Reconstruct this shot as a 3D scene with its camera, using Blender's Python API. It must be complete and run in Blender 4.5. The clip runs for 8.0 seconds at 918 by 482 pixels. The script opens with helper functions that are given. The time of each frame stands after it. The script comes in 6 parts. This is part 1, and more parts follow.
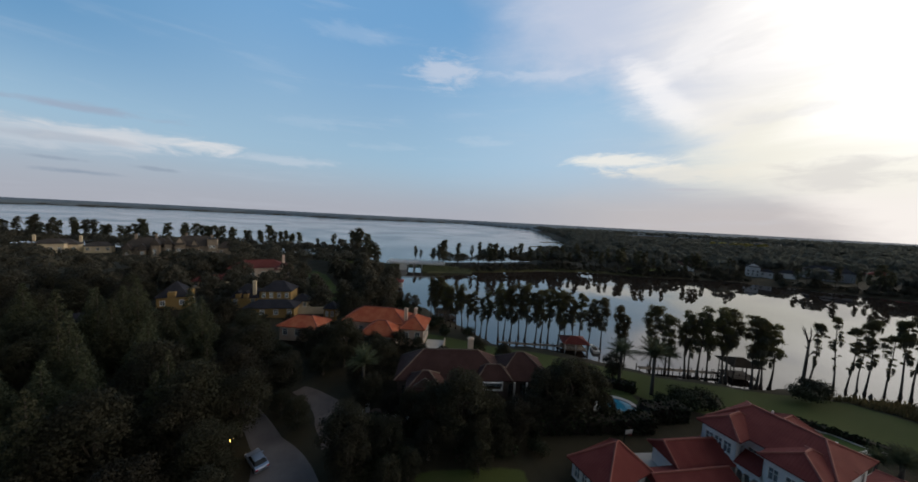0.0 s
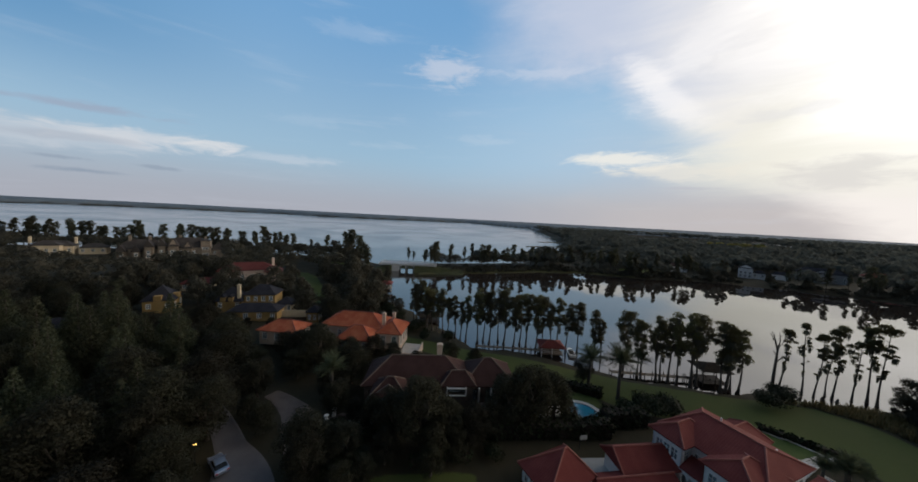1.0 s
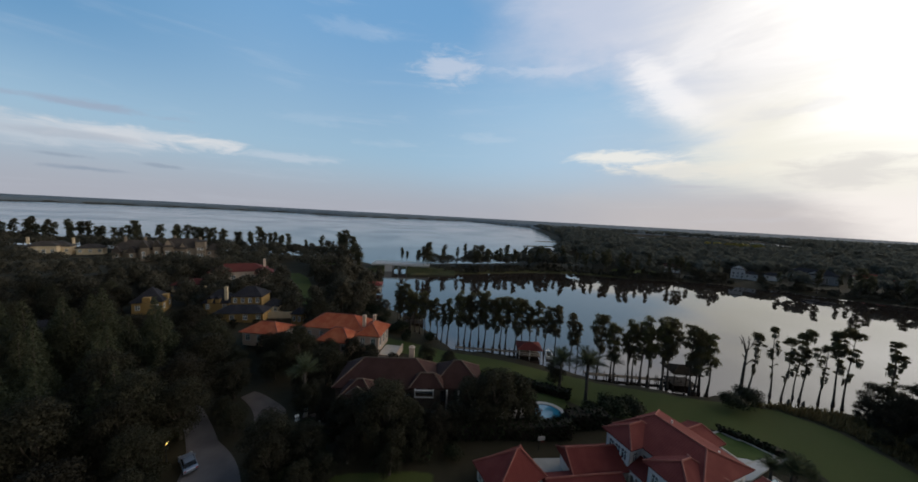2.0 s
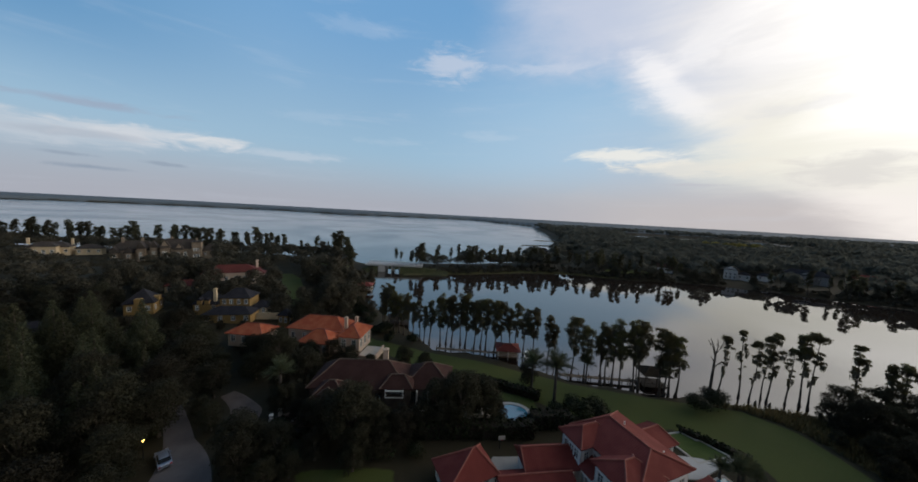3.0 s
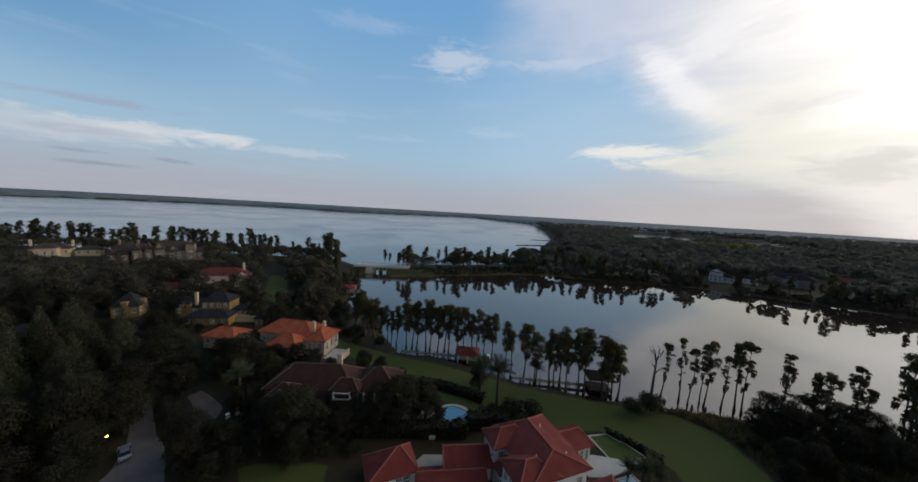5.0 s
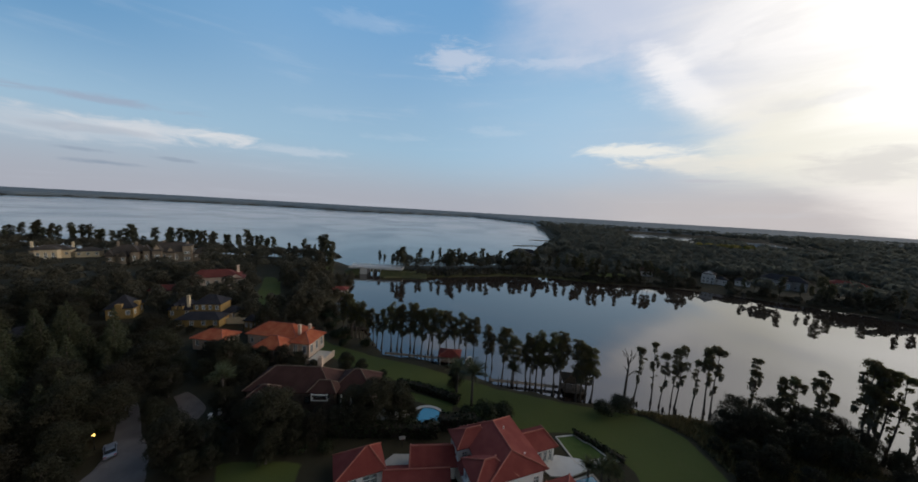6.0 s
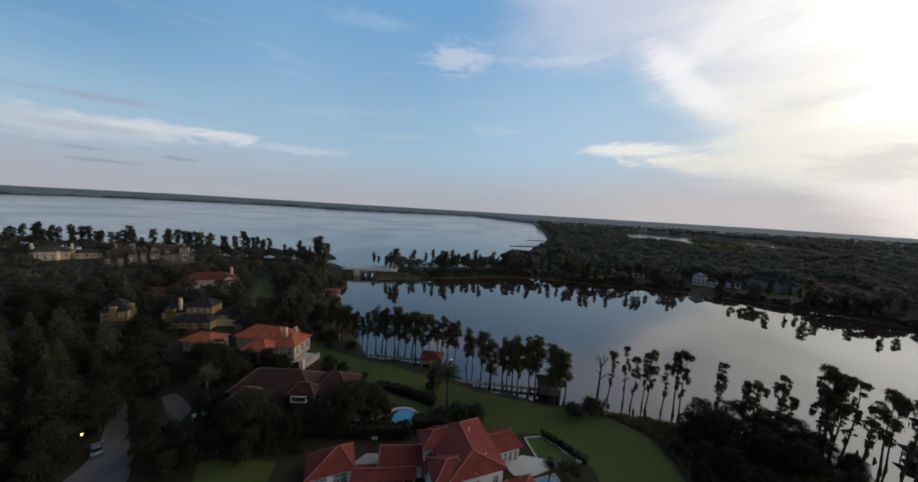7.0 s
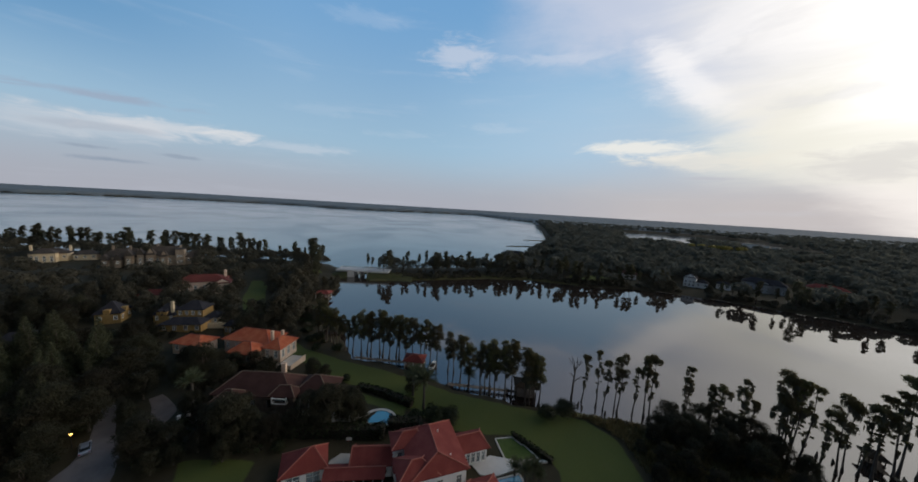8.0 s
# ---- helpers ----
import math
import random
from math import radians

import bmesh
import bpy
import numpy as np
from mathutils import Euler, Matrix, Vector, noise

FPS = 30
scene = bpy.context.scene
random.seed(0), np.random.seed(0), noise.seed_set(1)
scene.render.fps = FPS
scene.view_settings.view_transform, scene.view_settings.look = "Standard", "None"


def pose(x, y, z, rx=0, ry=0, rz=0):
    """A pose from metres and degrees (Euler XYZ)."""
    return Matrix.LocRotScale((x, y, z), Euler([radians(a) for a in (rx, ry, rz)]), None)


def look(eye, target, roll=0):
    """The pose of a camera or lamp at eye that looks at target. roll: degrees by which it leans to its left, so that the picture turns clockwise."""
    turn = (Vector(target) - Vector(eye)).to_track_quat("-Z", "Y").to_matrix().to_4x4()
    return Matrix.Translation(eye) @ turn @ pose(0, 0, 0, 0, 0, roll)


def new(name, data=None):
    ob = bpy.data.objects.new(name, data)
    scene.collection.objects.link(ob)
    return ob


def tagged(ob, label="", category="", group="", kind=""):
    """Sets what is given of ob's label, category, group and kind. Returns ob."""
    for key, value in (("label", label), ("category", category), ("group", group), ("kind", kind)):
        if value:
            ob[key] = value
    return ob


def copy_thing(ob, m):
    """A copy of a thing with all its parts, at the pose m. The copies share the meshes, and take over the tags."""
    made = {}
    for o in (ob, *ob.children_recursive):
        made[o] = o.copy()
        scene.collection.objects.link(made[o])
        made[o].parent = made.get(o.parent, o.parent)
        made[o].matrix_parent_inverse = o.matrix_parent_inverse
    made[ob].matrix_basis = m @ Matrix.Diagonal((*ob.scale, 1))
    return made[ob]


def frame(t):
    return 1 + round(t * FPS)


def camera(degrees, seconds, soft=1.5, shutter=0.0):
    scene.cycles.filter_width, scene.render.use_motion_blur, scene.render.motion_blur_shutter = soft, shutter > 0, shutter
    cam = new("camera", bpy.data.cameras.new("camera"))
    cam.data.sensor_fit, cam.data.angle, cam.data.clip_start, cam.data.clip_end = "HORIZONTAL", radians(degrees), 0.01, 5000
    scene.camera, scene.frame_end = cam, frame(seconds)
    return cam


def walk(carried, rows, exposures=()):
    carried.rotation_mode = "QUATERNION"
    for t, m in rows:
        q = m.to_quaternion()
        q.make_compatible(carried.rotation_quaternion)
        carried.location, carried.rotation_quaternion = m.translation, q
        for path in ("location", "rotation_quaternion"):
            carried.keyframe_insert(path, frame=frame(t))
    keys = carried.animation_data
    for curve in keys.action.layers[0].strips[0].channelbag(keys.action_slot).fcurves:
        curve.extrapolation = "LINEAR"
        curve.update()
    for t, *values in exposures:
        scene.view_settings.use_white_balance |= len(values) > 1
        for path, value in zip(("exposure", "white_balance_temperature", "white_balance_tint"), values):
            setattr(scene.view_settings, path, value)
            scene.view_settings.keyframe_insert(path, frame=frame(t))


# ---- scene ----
cam = camera(114.5, 8.0, soft=1.7)
PATH = [
    (0.0, 0.00, 0.00, 39.91, 0.00, -4.32, -2.98),
    (0.5, 3.60, -0.61, 41.17, 0.11, -4.46, -3.00),
    (1.0, 7.16, -1.25, 42.55, 0.25, -4.59, -3.02),
    (1.5, 10.59, -2.03, 43.74, 0.38, -4.75, -3.05),
    (3.0, 21.20, -5.07, 47.36, 0.88, -5.28, -3.12),
    (3.5, 24.71, -6.06, 48.63, 1.09, -5.42, -3.16),
    (4.0, 28.36, -7.16, 49.95, 1.25, -5.58, -3.20),
    (4.5, 31.98, -8.31, 51.42, 1.44, -5.75, -3.24),
    (6.0, 42.61, -11.75, 55.91, 1.99, -6.13, -3.32),
    (6.5, 46.16, -12.98, 57.54, 2.11, -6.24, -3.35),
    (7.0, 49.81, -14.26, 59.23, 2.22, -6.35, -3.38),
    (7.5, 53.48, -15.45, 61.01, 2.33, -6.50, -3.40),
    (8.0, 57.11, -16.62, 62.83, 2.42, -6.67, -3.42),
]
walk(cam, [(t, pose(x, y, z, 90, 0, yaw) @ pose(0, 0, 0, pitch, 0, 0) @ pose(0, 0, 0, 0, 0, -roll)) for t, x, y, z, yaw, pitch, roll in PATH], exposures=[(0.0, 0.0), (8.0, 0.0)])

# ---- sky and sun ----
SUN_AZ, SUN_EL = 72.0, 10.0
world = bpy.data.worlds.new("dusk_sky")
scene.world = world
world.use_nodes = True
wt = world.node_tree
wt.nodes.clear()


def wire(tree, node, index, value):
    if value is None:
        return
    if isinstance(value, bpy.types.NodeSocket):
        tree.links.new(value, node.inputs[index])
    else:
        node.inputs[index].default_value = value


def calc(tree, op, a, b=None, c=None, clamp=False):
    n = tree.nodes.new("ShaderNodeMath")
    n.operation, n.use_clamp = op, clamp
    for i, v in enumerate((a, b, c)):
        wire(tree, n, i, v)
    return n.outputs[0]


def step(tree, value, lo, hi):
    n = tree.nodes.new("ShaderNodeMapRange")
    n.interpolation_type = "SMOOTHSTEP"
    wire(tree, n, 0, value)
    n.inputs[1].default_value, n.inputs[2].default_value = lo, hi
    return n.outputs[0]


def mixed(tree, fac, a, b, blend="MIX"):
    n = tree.nodes.new("ShaderNodeMix")
    n.data_type, n.blend_type = "RGBA", blend
    wire(tree, n, 0, fac)
    wire(tree, n, 6, (*a, 1) if isinstance(a, tuple) and len(a) == 3 else a)
    wire(tree, n, 7, (*b, 1) if isinstance(b, tuple) and len(b) == 3 else b)
    return n.outputs[2]


def noisy(tree, vec, scale, detail=4.0, rough=0.55, distort=0.0):
    n = tree.nodes.new("ShaderNodeTexNoise")
    wire(tree, n, 0, vec)
    n.inputs["Scale"].default_value, n.inputs["Detail"].default_value = scale, detail
    n.inputs["Roughness"].default_value, n.inputs["Distortion"].default_value = rough, distort
    return n.outputs[0]


def build_sky():
    coord = wt.nodes.new("ShaderNodeTexCoord")
    split = wt.nodes.new("ShaderNodeSeparateXYZ")
    wt.links.new(coord.outputs["Generated"], split.inputs[0])
    dx, dy, dz = split.outputs
    az = calc(wt, "MULTIPLY", calc(wt, "ARCTAN2", dx, dy), 57.2958)
    el = calc(wt, "MULTIPLY", calc(wt, "ARCSINE", dz), 57.2958)
    pack = wt.nodes.new("ShaderNodeCombineXYZ")
    wire(wt, pack, 0, calc(wt, "MULTIPLY", az, 0.05))
    wire(wt, pack, 1, calc(wt, "MULTIPLY", el, 0.16))
    n_big = calc(wt, "SUBTRACT", noisy(wt, pack.outputs[0], 1.1, 6, 0.58, 0.6), 0.5)
    streak = wt.nodes.new("ShaderNodeCombineXYZ")
    wire(wt, streak, 0, calc(wt, "MULTIPLY", calc(wt, "ADD", az, calc(wt, "MULTIPLY", el, 0.3)), 0.035))
    wire(wt, streak, 1, calc(wt, "MULTIPLY", calc(wt, "ADD", el, calc(wt, "MULTIPLY", az, -0.04)), 0.42))
    n_str = calc(wt, "SUBTRACT", noisy(wt, streak.outputs[0], 1.0, 6, 0.6, 0.4), 0.5)

    n_fine = calc(wt, "SUBTRACT", noisy(wt, pack.outputs[0], 4.5, 6, 0.62, 0.8), 0.5)

    sky = wt.nodes.new("ShaderNodeTexSky")
    sky.sky_type, sky.sun_disc = "NISHITA", False
    sky.sun_elevation, sky.sun_rotation = radians(SUN_EL), radians(SUN_AZ)
    sky.air_density, sky.dust_density, sky.ozone_density = 1.0, 0.6, 3.0
    base = mixed(wt, 1.0, sky.outputs[0], (0.085, 0.085, 0.085), "MULTIPLY")
    blue = mixed(wt, step(wt, el, 4, 34), (0.38, 0.555, 0.70), (0.180, 0.395, 0.685))
    # the sky darkens overhead and away from the sun
    blue = mixed(wt, step(wt, el, 32, 62), blue, (0.052, 0.078, 0.115))
    deep = calc(wt, "MULTIPLY", calc(wt, "SUBTRACT", 1, step(wt, az, -62, -30)), step(wt, el, 9, 22))
    blue = mixed(wt, calc(wt, "MULTIPLY", deep, 0.8), blue, (0.095, 0.285, 0.54))
    back = step(wt, calc(wt, "ABSOLUTE", calc(wt, "SUBTRACT", az, 10)), 75, 140)
    blue = mixed(wt, back, blue, (0.064, 0.068, 0.086))
    base = mixed(wt, 0.88, base, blue)

    # mauve haze along the horizon
    base = mixed(wt, calc(wt, "MULTIPLY", calc(wt, "SUBTRACT", 1, step(wt, el, 0, 11)), 0.92), base, mixed(wt, back, (0.40, 0.405, 0.46), (0.10, 0.11, 0.15)))
    # warm brightening towards the hidden sun
    warm = step(wt, calc(wt, "ADD", az, calc(wt, "MULTIPLY", n_big, 20)), -8, 52)
    base = mixed(wt, calc(wt, "MULTIPLY", warm, calc(wt, "SUBTRACT", 1, step(wt, el, 8, 24))), base, (0.56, 0.52, 0.52))

    def cloud(fac, colour, under):
        return mixed(wt, fac, under, colour)

    def times(*f):
        r = f[0]
        for g in f[1:]:
            r = calc(wt, "MULTIPLY", r, g)
        return r

    def plus(a, b, k=1.0):
        return calc(wt, "MULTIPLY_ADD", b, k, a)

    def inv(a):
        return calc(wt, "SUBTRACT", 1, a)

    # paler air below the veil
    pale = calc(wt, "MULTIPLY", step(wt, az, -18, 22), calc(wt, "MULTIPLY", step(wt, el, 2, 12), calc(wt, "SUBTRACT", 1, step(wt, el, 16, 34))))
    base = mixed(wt, calc(wt, "MULTIPLY", pale, 0.6), base, (0.40, 0.60, 0.79))
    # thin streaks everywhere
    thin = times(step(wt, plus(n_str, n_big, 0.6), 0.04, 0.34), 0.19)
    base = cloud(thin, (0.62, 0.68, 0.78), base)

    def blob(a0, e0, wa, we, slope=0.0):
        u = calc(wt, "DIVIDE", calc(wt, "SUBTRACT", az, a0), wa)
        v = calc(wt, "DIVIDE", calc(wt, "SUBTRACT", calc(wt, "SUBTRACT", el, e0), times(calc(wt, "SUBTRACT", az, a0), slope)), we)
        return inv(calc(wt, "SQRT", plus(times(u, u), times(v, v))))

    # lavender veil over the bright side, with a ragged lower edge that falls to the right
    fall = calc(wt, "MAXIMUM", calc(wt, "SUBTRACT", az, 24), 0)
    lower = plus(plus(plus(calc(wt, "SUBTRACT", el, 23.5), fall, 0.80), n_big, 5), n_fine, 3)
    side = plus(plus(plus(az, el, 0.25), n_big, 16), n_fine, 3)
    veil_mask = times(step(wt, lower, -3.5, 4.5), step(wt, side, 3, 30), inv(step(wt, el, 38, 62)), inv(step(wt, az, 88, 130)))
    veil_col = mixed(wt, step(wt, plus(plus(az, n_big, 14), n_str, 8), 20, 46), (0.60, 0.64, 0.76), (1.0, 0.94, 0.89))
    base = cloud(times(veil_mask, 0.86), veil_col, base)

    # bright tongue along that edge and a paler arm above it
    for a0, e0, ang, wl, ww, gain in ((32.2, 20.6, -43, 11, 2.8, 0.6), (38.0, 26.5, 38, 13, 3.4, 0.42), (46, 20, -18, 14, 5, 0.55)):
        ca, sa = math.cos(radians(ang)), math.sin(radians(ang))
        p, q = calc(wt, "SUBTRACT", az, a0), calc(wt, "SUBTRACT", el, e0)
        u, v = plus(times(p, ca / wl), q, sa / wl), plus(times(q, ca / ww), p, -sa / ww)
        m = plus(plus(inv(calc(wt, "SQRT", plus(times(u, u), times(v, v)))), n_big, 1.1), n_fine, 0.8)
        base = cloud(times(step(wt, m, 0.0, 0.75), gain), (0.99, 0.97, 0.97), base)

    # cream light low on the bright side, whitening towards the hidden sun
    low = times(step(wt, plus(plus(az, n_big, 16), n_str, 10), 29, 47), step(wt, plus(el, n_str, 6), 2.5, 9), inv(step(wt, plus(el, n_big, 8), 12, 22)))
    base = cloud(times(low, 0.85), (0.86, 0.84, 0.74), base)
    far = times(step(wt, plus(plus(plus(az, el, 0.35), n_big, 14), n_str, 8), 46, 66), step(wt, el, 4, 14), inv(step(wt, el, 40, 62)), inv(step(wt, az, 90, 130)))
    base = cloud(times(far, 0.95), (1.40, 1.36, 1.30), base)

    # left streak bank, puff and its tail, low bank on the bright side, small grey bars
    for a0, e0, wa, we, sl, gain, colour in (
        (-54, 7.2, 14, 2.2, 0.07, 0.6, (0.58, 0.62, 0.68)),
        (-46, 8.2, 12, 1.6, 0.03, 0.6, (0.70, 0.71, 0.74)),
        (-40.5, 8.3, 7, 1.1, 0.03, 0.55, (0.78, 0.77, 0.77)),
        (-31, 8.0, 11, 1.1, 0.0, 0.38, (0.64, 0.68, 0.75)),
        (-53, 7.0, 7, 0.7, 0.05, 0.55, (0.40, 0.45, 0.53)),
        (-3.6, 25.4, 8.0, 3.4, 0.04, 0.62, (0.62, 0.66, 0.76)),
        (13, 24.9, 14, 1.2, -0.02, 0.45, (0.60, 0.66, 0.78)),
        (27, 10.9, 12, 2.0, -0.05, 0.85, (0.88, 0.86, 0.80)),
        (36, 8.6, 14, 1.6, -0.02, 0.6, (0.84, 0.80, 0.72)),
        (37, 6.2, 5.5, 0.35, -0.02, 0.5, (0.50, 0.50, 0.56)),
        (-53, 10.5, 12, 0.75, 0.06, 0.8, (0.33, 0.40, 0.52)),
        (-13, 12.4, 9, 1.4, 0.02, 0.14, (0.66, 0.72, 0.80)),
        (-28, 14.5, 7, 1.2, 0.03, 0.12, (0.60, 0.68, 0.79)),
        (3, 14.2, 8, 1.4, -0.02, 0.15, (0.70, 0.75, 0.82)),
        (-21, 28.5, 9, 1.8, 0.05, 0.2, (0.52, 0.62, 0.77)),
        (51, 7.5, 8, 2.6, 0.03, 0.5, (0.62, 0.60, 0.60)),
        (47, 15.5, 8, 1.2, 0.05, 0.35, (0.70, 0.70, 0.74)),
        (-51.5, 3.2, 5, 0.45, 0.01, 0.7, (0.25, 0.31, 0.40)),
        (-53.5, 4.5, 3, 0.35, 0.02, 0.6, (0.27, 0.33, 0.42)),
        (-45.3, 4.5, 2.6, 0.35, -0.03, 0.6, (0.27, 0.33, 0.42)),
    ):
        m = plus(plus(blob(a0, e0, wa, we, sl), n_str, 1.3), n_fine, 1.5 if we > 1.8 else 1.7)
        base = cloud(times(step(wt, m, 0.05, 0.8), gain), colour, base)

    bg = wt.nodes.new("ShaderNodeBackground")
    bg.inputs[1].default_value = 1.0
    wt.links.new(base, bg.inputs[0])
    out = wt.nodes.new("ShaderNodeOutputWorld")
    wt.links.new(bg.outputs[0], out.inputs[0])


build_sky()
sun_data = bpy.data.lights.new("sun", "SUN")
sun_data.energy, sun_data.angle, sun_data.color = 1.0, radians(24), (1.0, 0.80, 0.60)
sun = new("sun", sun_data)
sun_to = Vector((math.sin(radians(SUN_AZ)) * math.cos(radians(SUN_EL)), math.cos(radians(SUN_AZ)) * math.cos(radians(SUN_EL)), math.sin(radians(SUN_EL))))
sun.matrix_world = look(sun_to * 300, (0, 0, 0))


# ---- materials ----
def material(name, c1, c2, rough=0.8, scale=1.0, fine=8.0, bump=0.3, metal=0.0, spec=0.2, random_tint=0.0, island=0.0, world_space=False, stretch=(1, 1, 1)):
    m = bpy.data.materials.new(name)
    m.use_nodes = True
    t = m.node_tree
    p = t.nodes["Principled BSDF"]
    if world_space:
        vec = t.nodes.new("ShaderNodeNewGeometry").outputs["Position"]
    else:
        vec = t.nodes.new("ShaderNodeTexCoord").outputs["Object"]
    if stretch != (1, 1, 1):
        mp = t.nodes.new("ShaderNodeMapping")
        t.links.new(vec, mp.inputs[0])
        mp.inputs["Scale"].default_value = stretch
        vec = mp.outputs[0]
    big, small = noisy(t, vec, scale, 4), noisy(t, vec, fine, 5, 0.6)
    f = calc(t, "ADD", calc(t, "MULTIPLY", step(t, big, 0.3, 0.7), 0.6), calc(t, "MULTIPLY", small, 0.4))
    if island:
        rnd = t.nodes.new("ShaderNodeNewGeometry").outputs["Random Per Island"]
        f = calc(t, "ADD", calc(t, "MULTIPLY", f, 1 - island), calc(t, "MULTIPLY", rnd, island))
    col = mixed(t, f, c1, c2)
    if random_tint:
        info = t.nodes.new("ShaderNodeObjectInfo").outputs["Random"]
        hsv = t.nodes.new("ShaderNodeHueSaturation")
        wire(t, hsv, "Hue", calc(t, "ADD", 0.5 - 0.03 * random_tint, calc(t, "MULTIPLY", info, 0.06 * random_tint)))
        wire(t, hsv, "Value", calc(t, "ADD", 1 - 0.35 * random_tint, calc(t, "MULTIPLY", info, 0.7 * random_tint)))
        wire(t, hsv, "Color", col)
        col = hsv.outputs[0]
    t.links.new(col, p.inputs["Base Color"])
    wire(t, p, "Roughness", calc(t, "ADD", rough - 0.08, calc(t, "MULTIPLY", small, 0.16), clamp=True))
    p.inputs["Metallic"].default_value, p.inputs["Specular IOR Level"].default_value = metal, spec
    if bump:
        b = t.nodes.new("ShaderNodeBump")
        b.inputs["Strength"].default_value, b.inputs["Distance"].default_value = bump, 0.05
        wire(t, b, "Height", small)
        t.links.new(b.outputs[0], p.inputs["Normal"])
    return m


def tiled_roof(name, c1, c2, pitch=0.34, bump=0.8, random_dirt=0.5, rough=0.75):
    """Courses of tile across the slope, barrels down it; works in metres of the house's own frame."""
    m = bpy.data.materials.new(name)
    m.use_nodes = True
    t = m.node_tree
    p = t.nodes["Principled BSDF"]
    vec = t.nodes.new("ShaderNodeTexCoord").outputs["Object"]
    split = t.nodes.new("ShaderNodeSeparateXYZ")
    t.links.new(vec, split.inputs[0])
    course = calc(t, "FRACT", calc(t, "DIVIDE", split.outputs[2], 0.17))
    geo = t.nodes.new("ShaderNodeNewGeometry")
    nrm = t.nodes.new("ShaderNodeVectorTransform")
    nrm.vector_type, nrm.convert_from, nrm.convert_to = "NORMAL", "WORLD", "OBJECT"
    t.links.new(geo.outputs["Normal"], nrm.inputs[0])
    ns = t.nodes.new("ShaderNodeSeparateXYZ")
    t.links.new(nrm.outputs[0], ns.inputs[0])
    facing = calc(t, "GREATER_THAN", calc(t, "ABSOLUTE", ns.outputs[0]), calc(t, "ABSOLUTE", ns.outputs[1]))
    along = t.nodes.new("ShaderNodeMix")
    wire(t, along, 0, facing)
    wire(t, along, 2, split.outputs[0])
    wire(t, along, 3, split.outputs[1])
    barrel = calc(t, "ABSOLUTE", calc(t, "SINE", calc(t, "MULTIPLY", along.outputs[0], 3.14159 / pitch)))
    big, small = noisy(t, vec, 0.35, 4), noisy(t, vec, 5.0, 5, 0.65)
    f = calc(t, "ADD", calc(t, "MULTIPLY", step(t, big, 0.35, 0.68), random_dirt), calc(t, "MULTIPLY", small, 1 - random_dirt))
    col = mixed(t, f, c1, c2)
    t.links.new(col, p.inputs["Base Color"])
    p.inputs["Roughness"].default_value, p.inputs["Specular IOR Level"].default_value = rough, 0.12
    b = t.nodes.new("ShaderNodeBump")
    b.inputs["Strength"].default_value, b.inputs["Distance"].default_value = bump, 0.06
    wire(t, b, "Height", calc(t, "ADD", barrel, calc(t, "MULTIPLY", course, 0.5)))
    t.links.new(b.outputs[0], p.inputs["Normal"])
    return m


def glow_material(name, colour, strength):
    m = bpy.data.materials.new(name)
    m.use_nodes = True
    p = m.node_tree.nodes["Principled BSDF"]
    p.inputs["Base Color"].default_value = (*colour, 1)
    p.inputs["Emission Color"].default_value, p.inputs["Emission Strength"].default_value = (*colour, 1), strength
    return m


def glass_material():
    m = bpy.data.materials.new("window_glass")
    m.use_nodes = True
    p = m.node_tree.nodes["Principled BSDF"]
    p.inputs["Base Color"].default_value, p.inputs["Roughness"].default_value = (0.55, 0.65, 0.7, 1), 0.04
    p.inputs["Transmission Weight"].default_value, p.inputs["IOR"].default_value = 0.7, 1.5
    return m


def water_material(name, deep, ripple, scale, rough, patch=0.0):
    m = bpy.data.materials.new(name)
    m.use_nodes = True
    t = m.node_tree
    p = t.nodes["Principled BSDF"]
    pos = t.nodes.new("ShaderNodeNewGeometry").outputs["Position"]
    p.inputs["Base Color"].default_value, p.inputs["IOR"].default_value = (*deep, 1), 2.0
    p.inputs["Specular IOR Level"].default_value = 0.5
    big = step(t, noisy(t, pos, 0.006, 4, 0.6, 1.0), 0.35, 0.7)
    wire(t, p, "Roughness", calc(t, "ADD", rough, calc(t, "MULTIPLY", big, patch)))
    b = t.nodes.new("ShaderNodeBump")
    b.inputs["Distance"].default_value = 0.1
    wire(t, b, "Strength", calc(t, "ADD", ripple, calc(t, "MULTIPLY", big, ripple)))
    wire(t, b, "Height", noisy(t, pos, scale, 3, 0.5))
    t.links.new(b.outputs[0], p.inputs["Normal"])
    return m


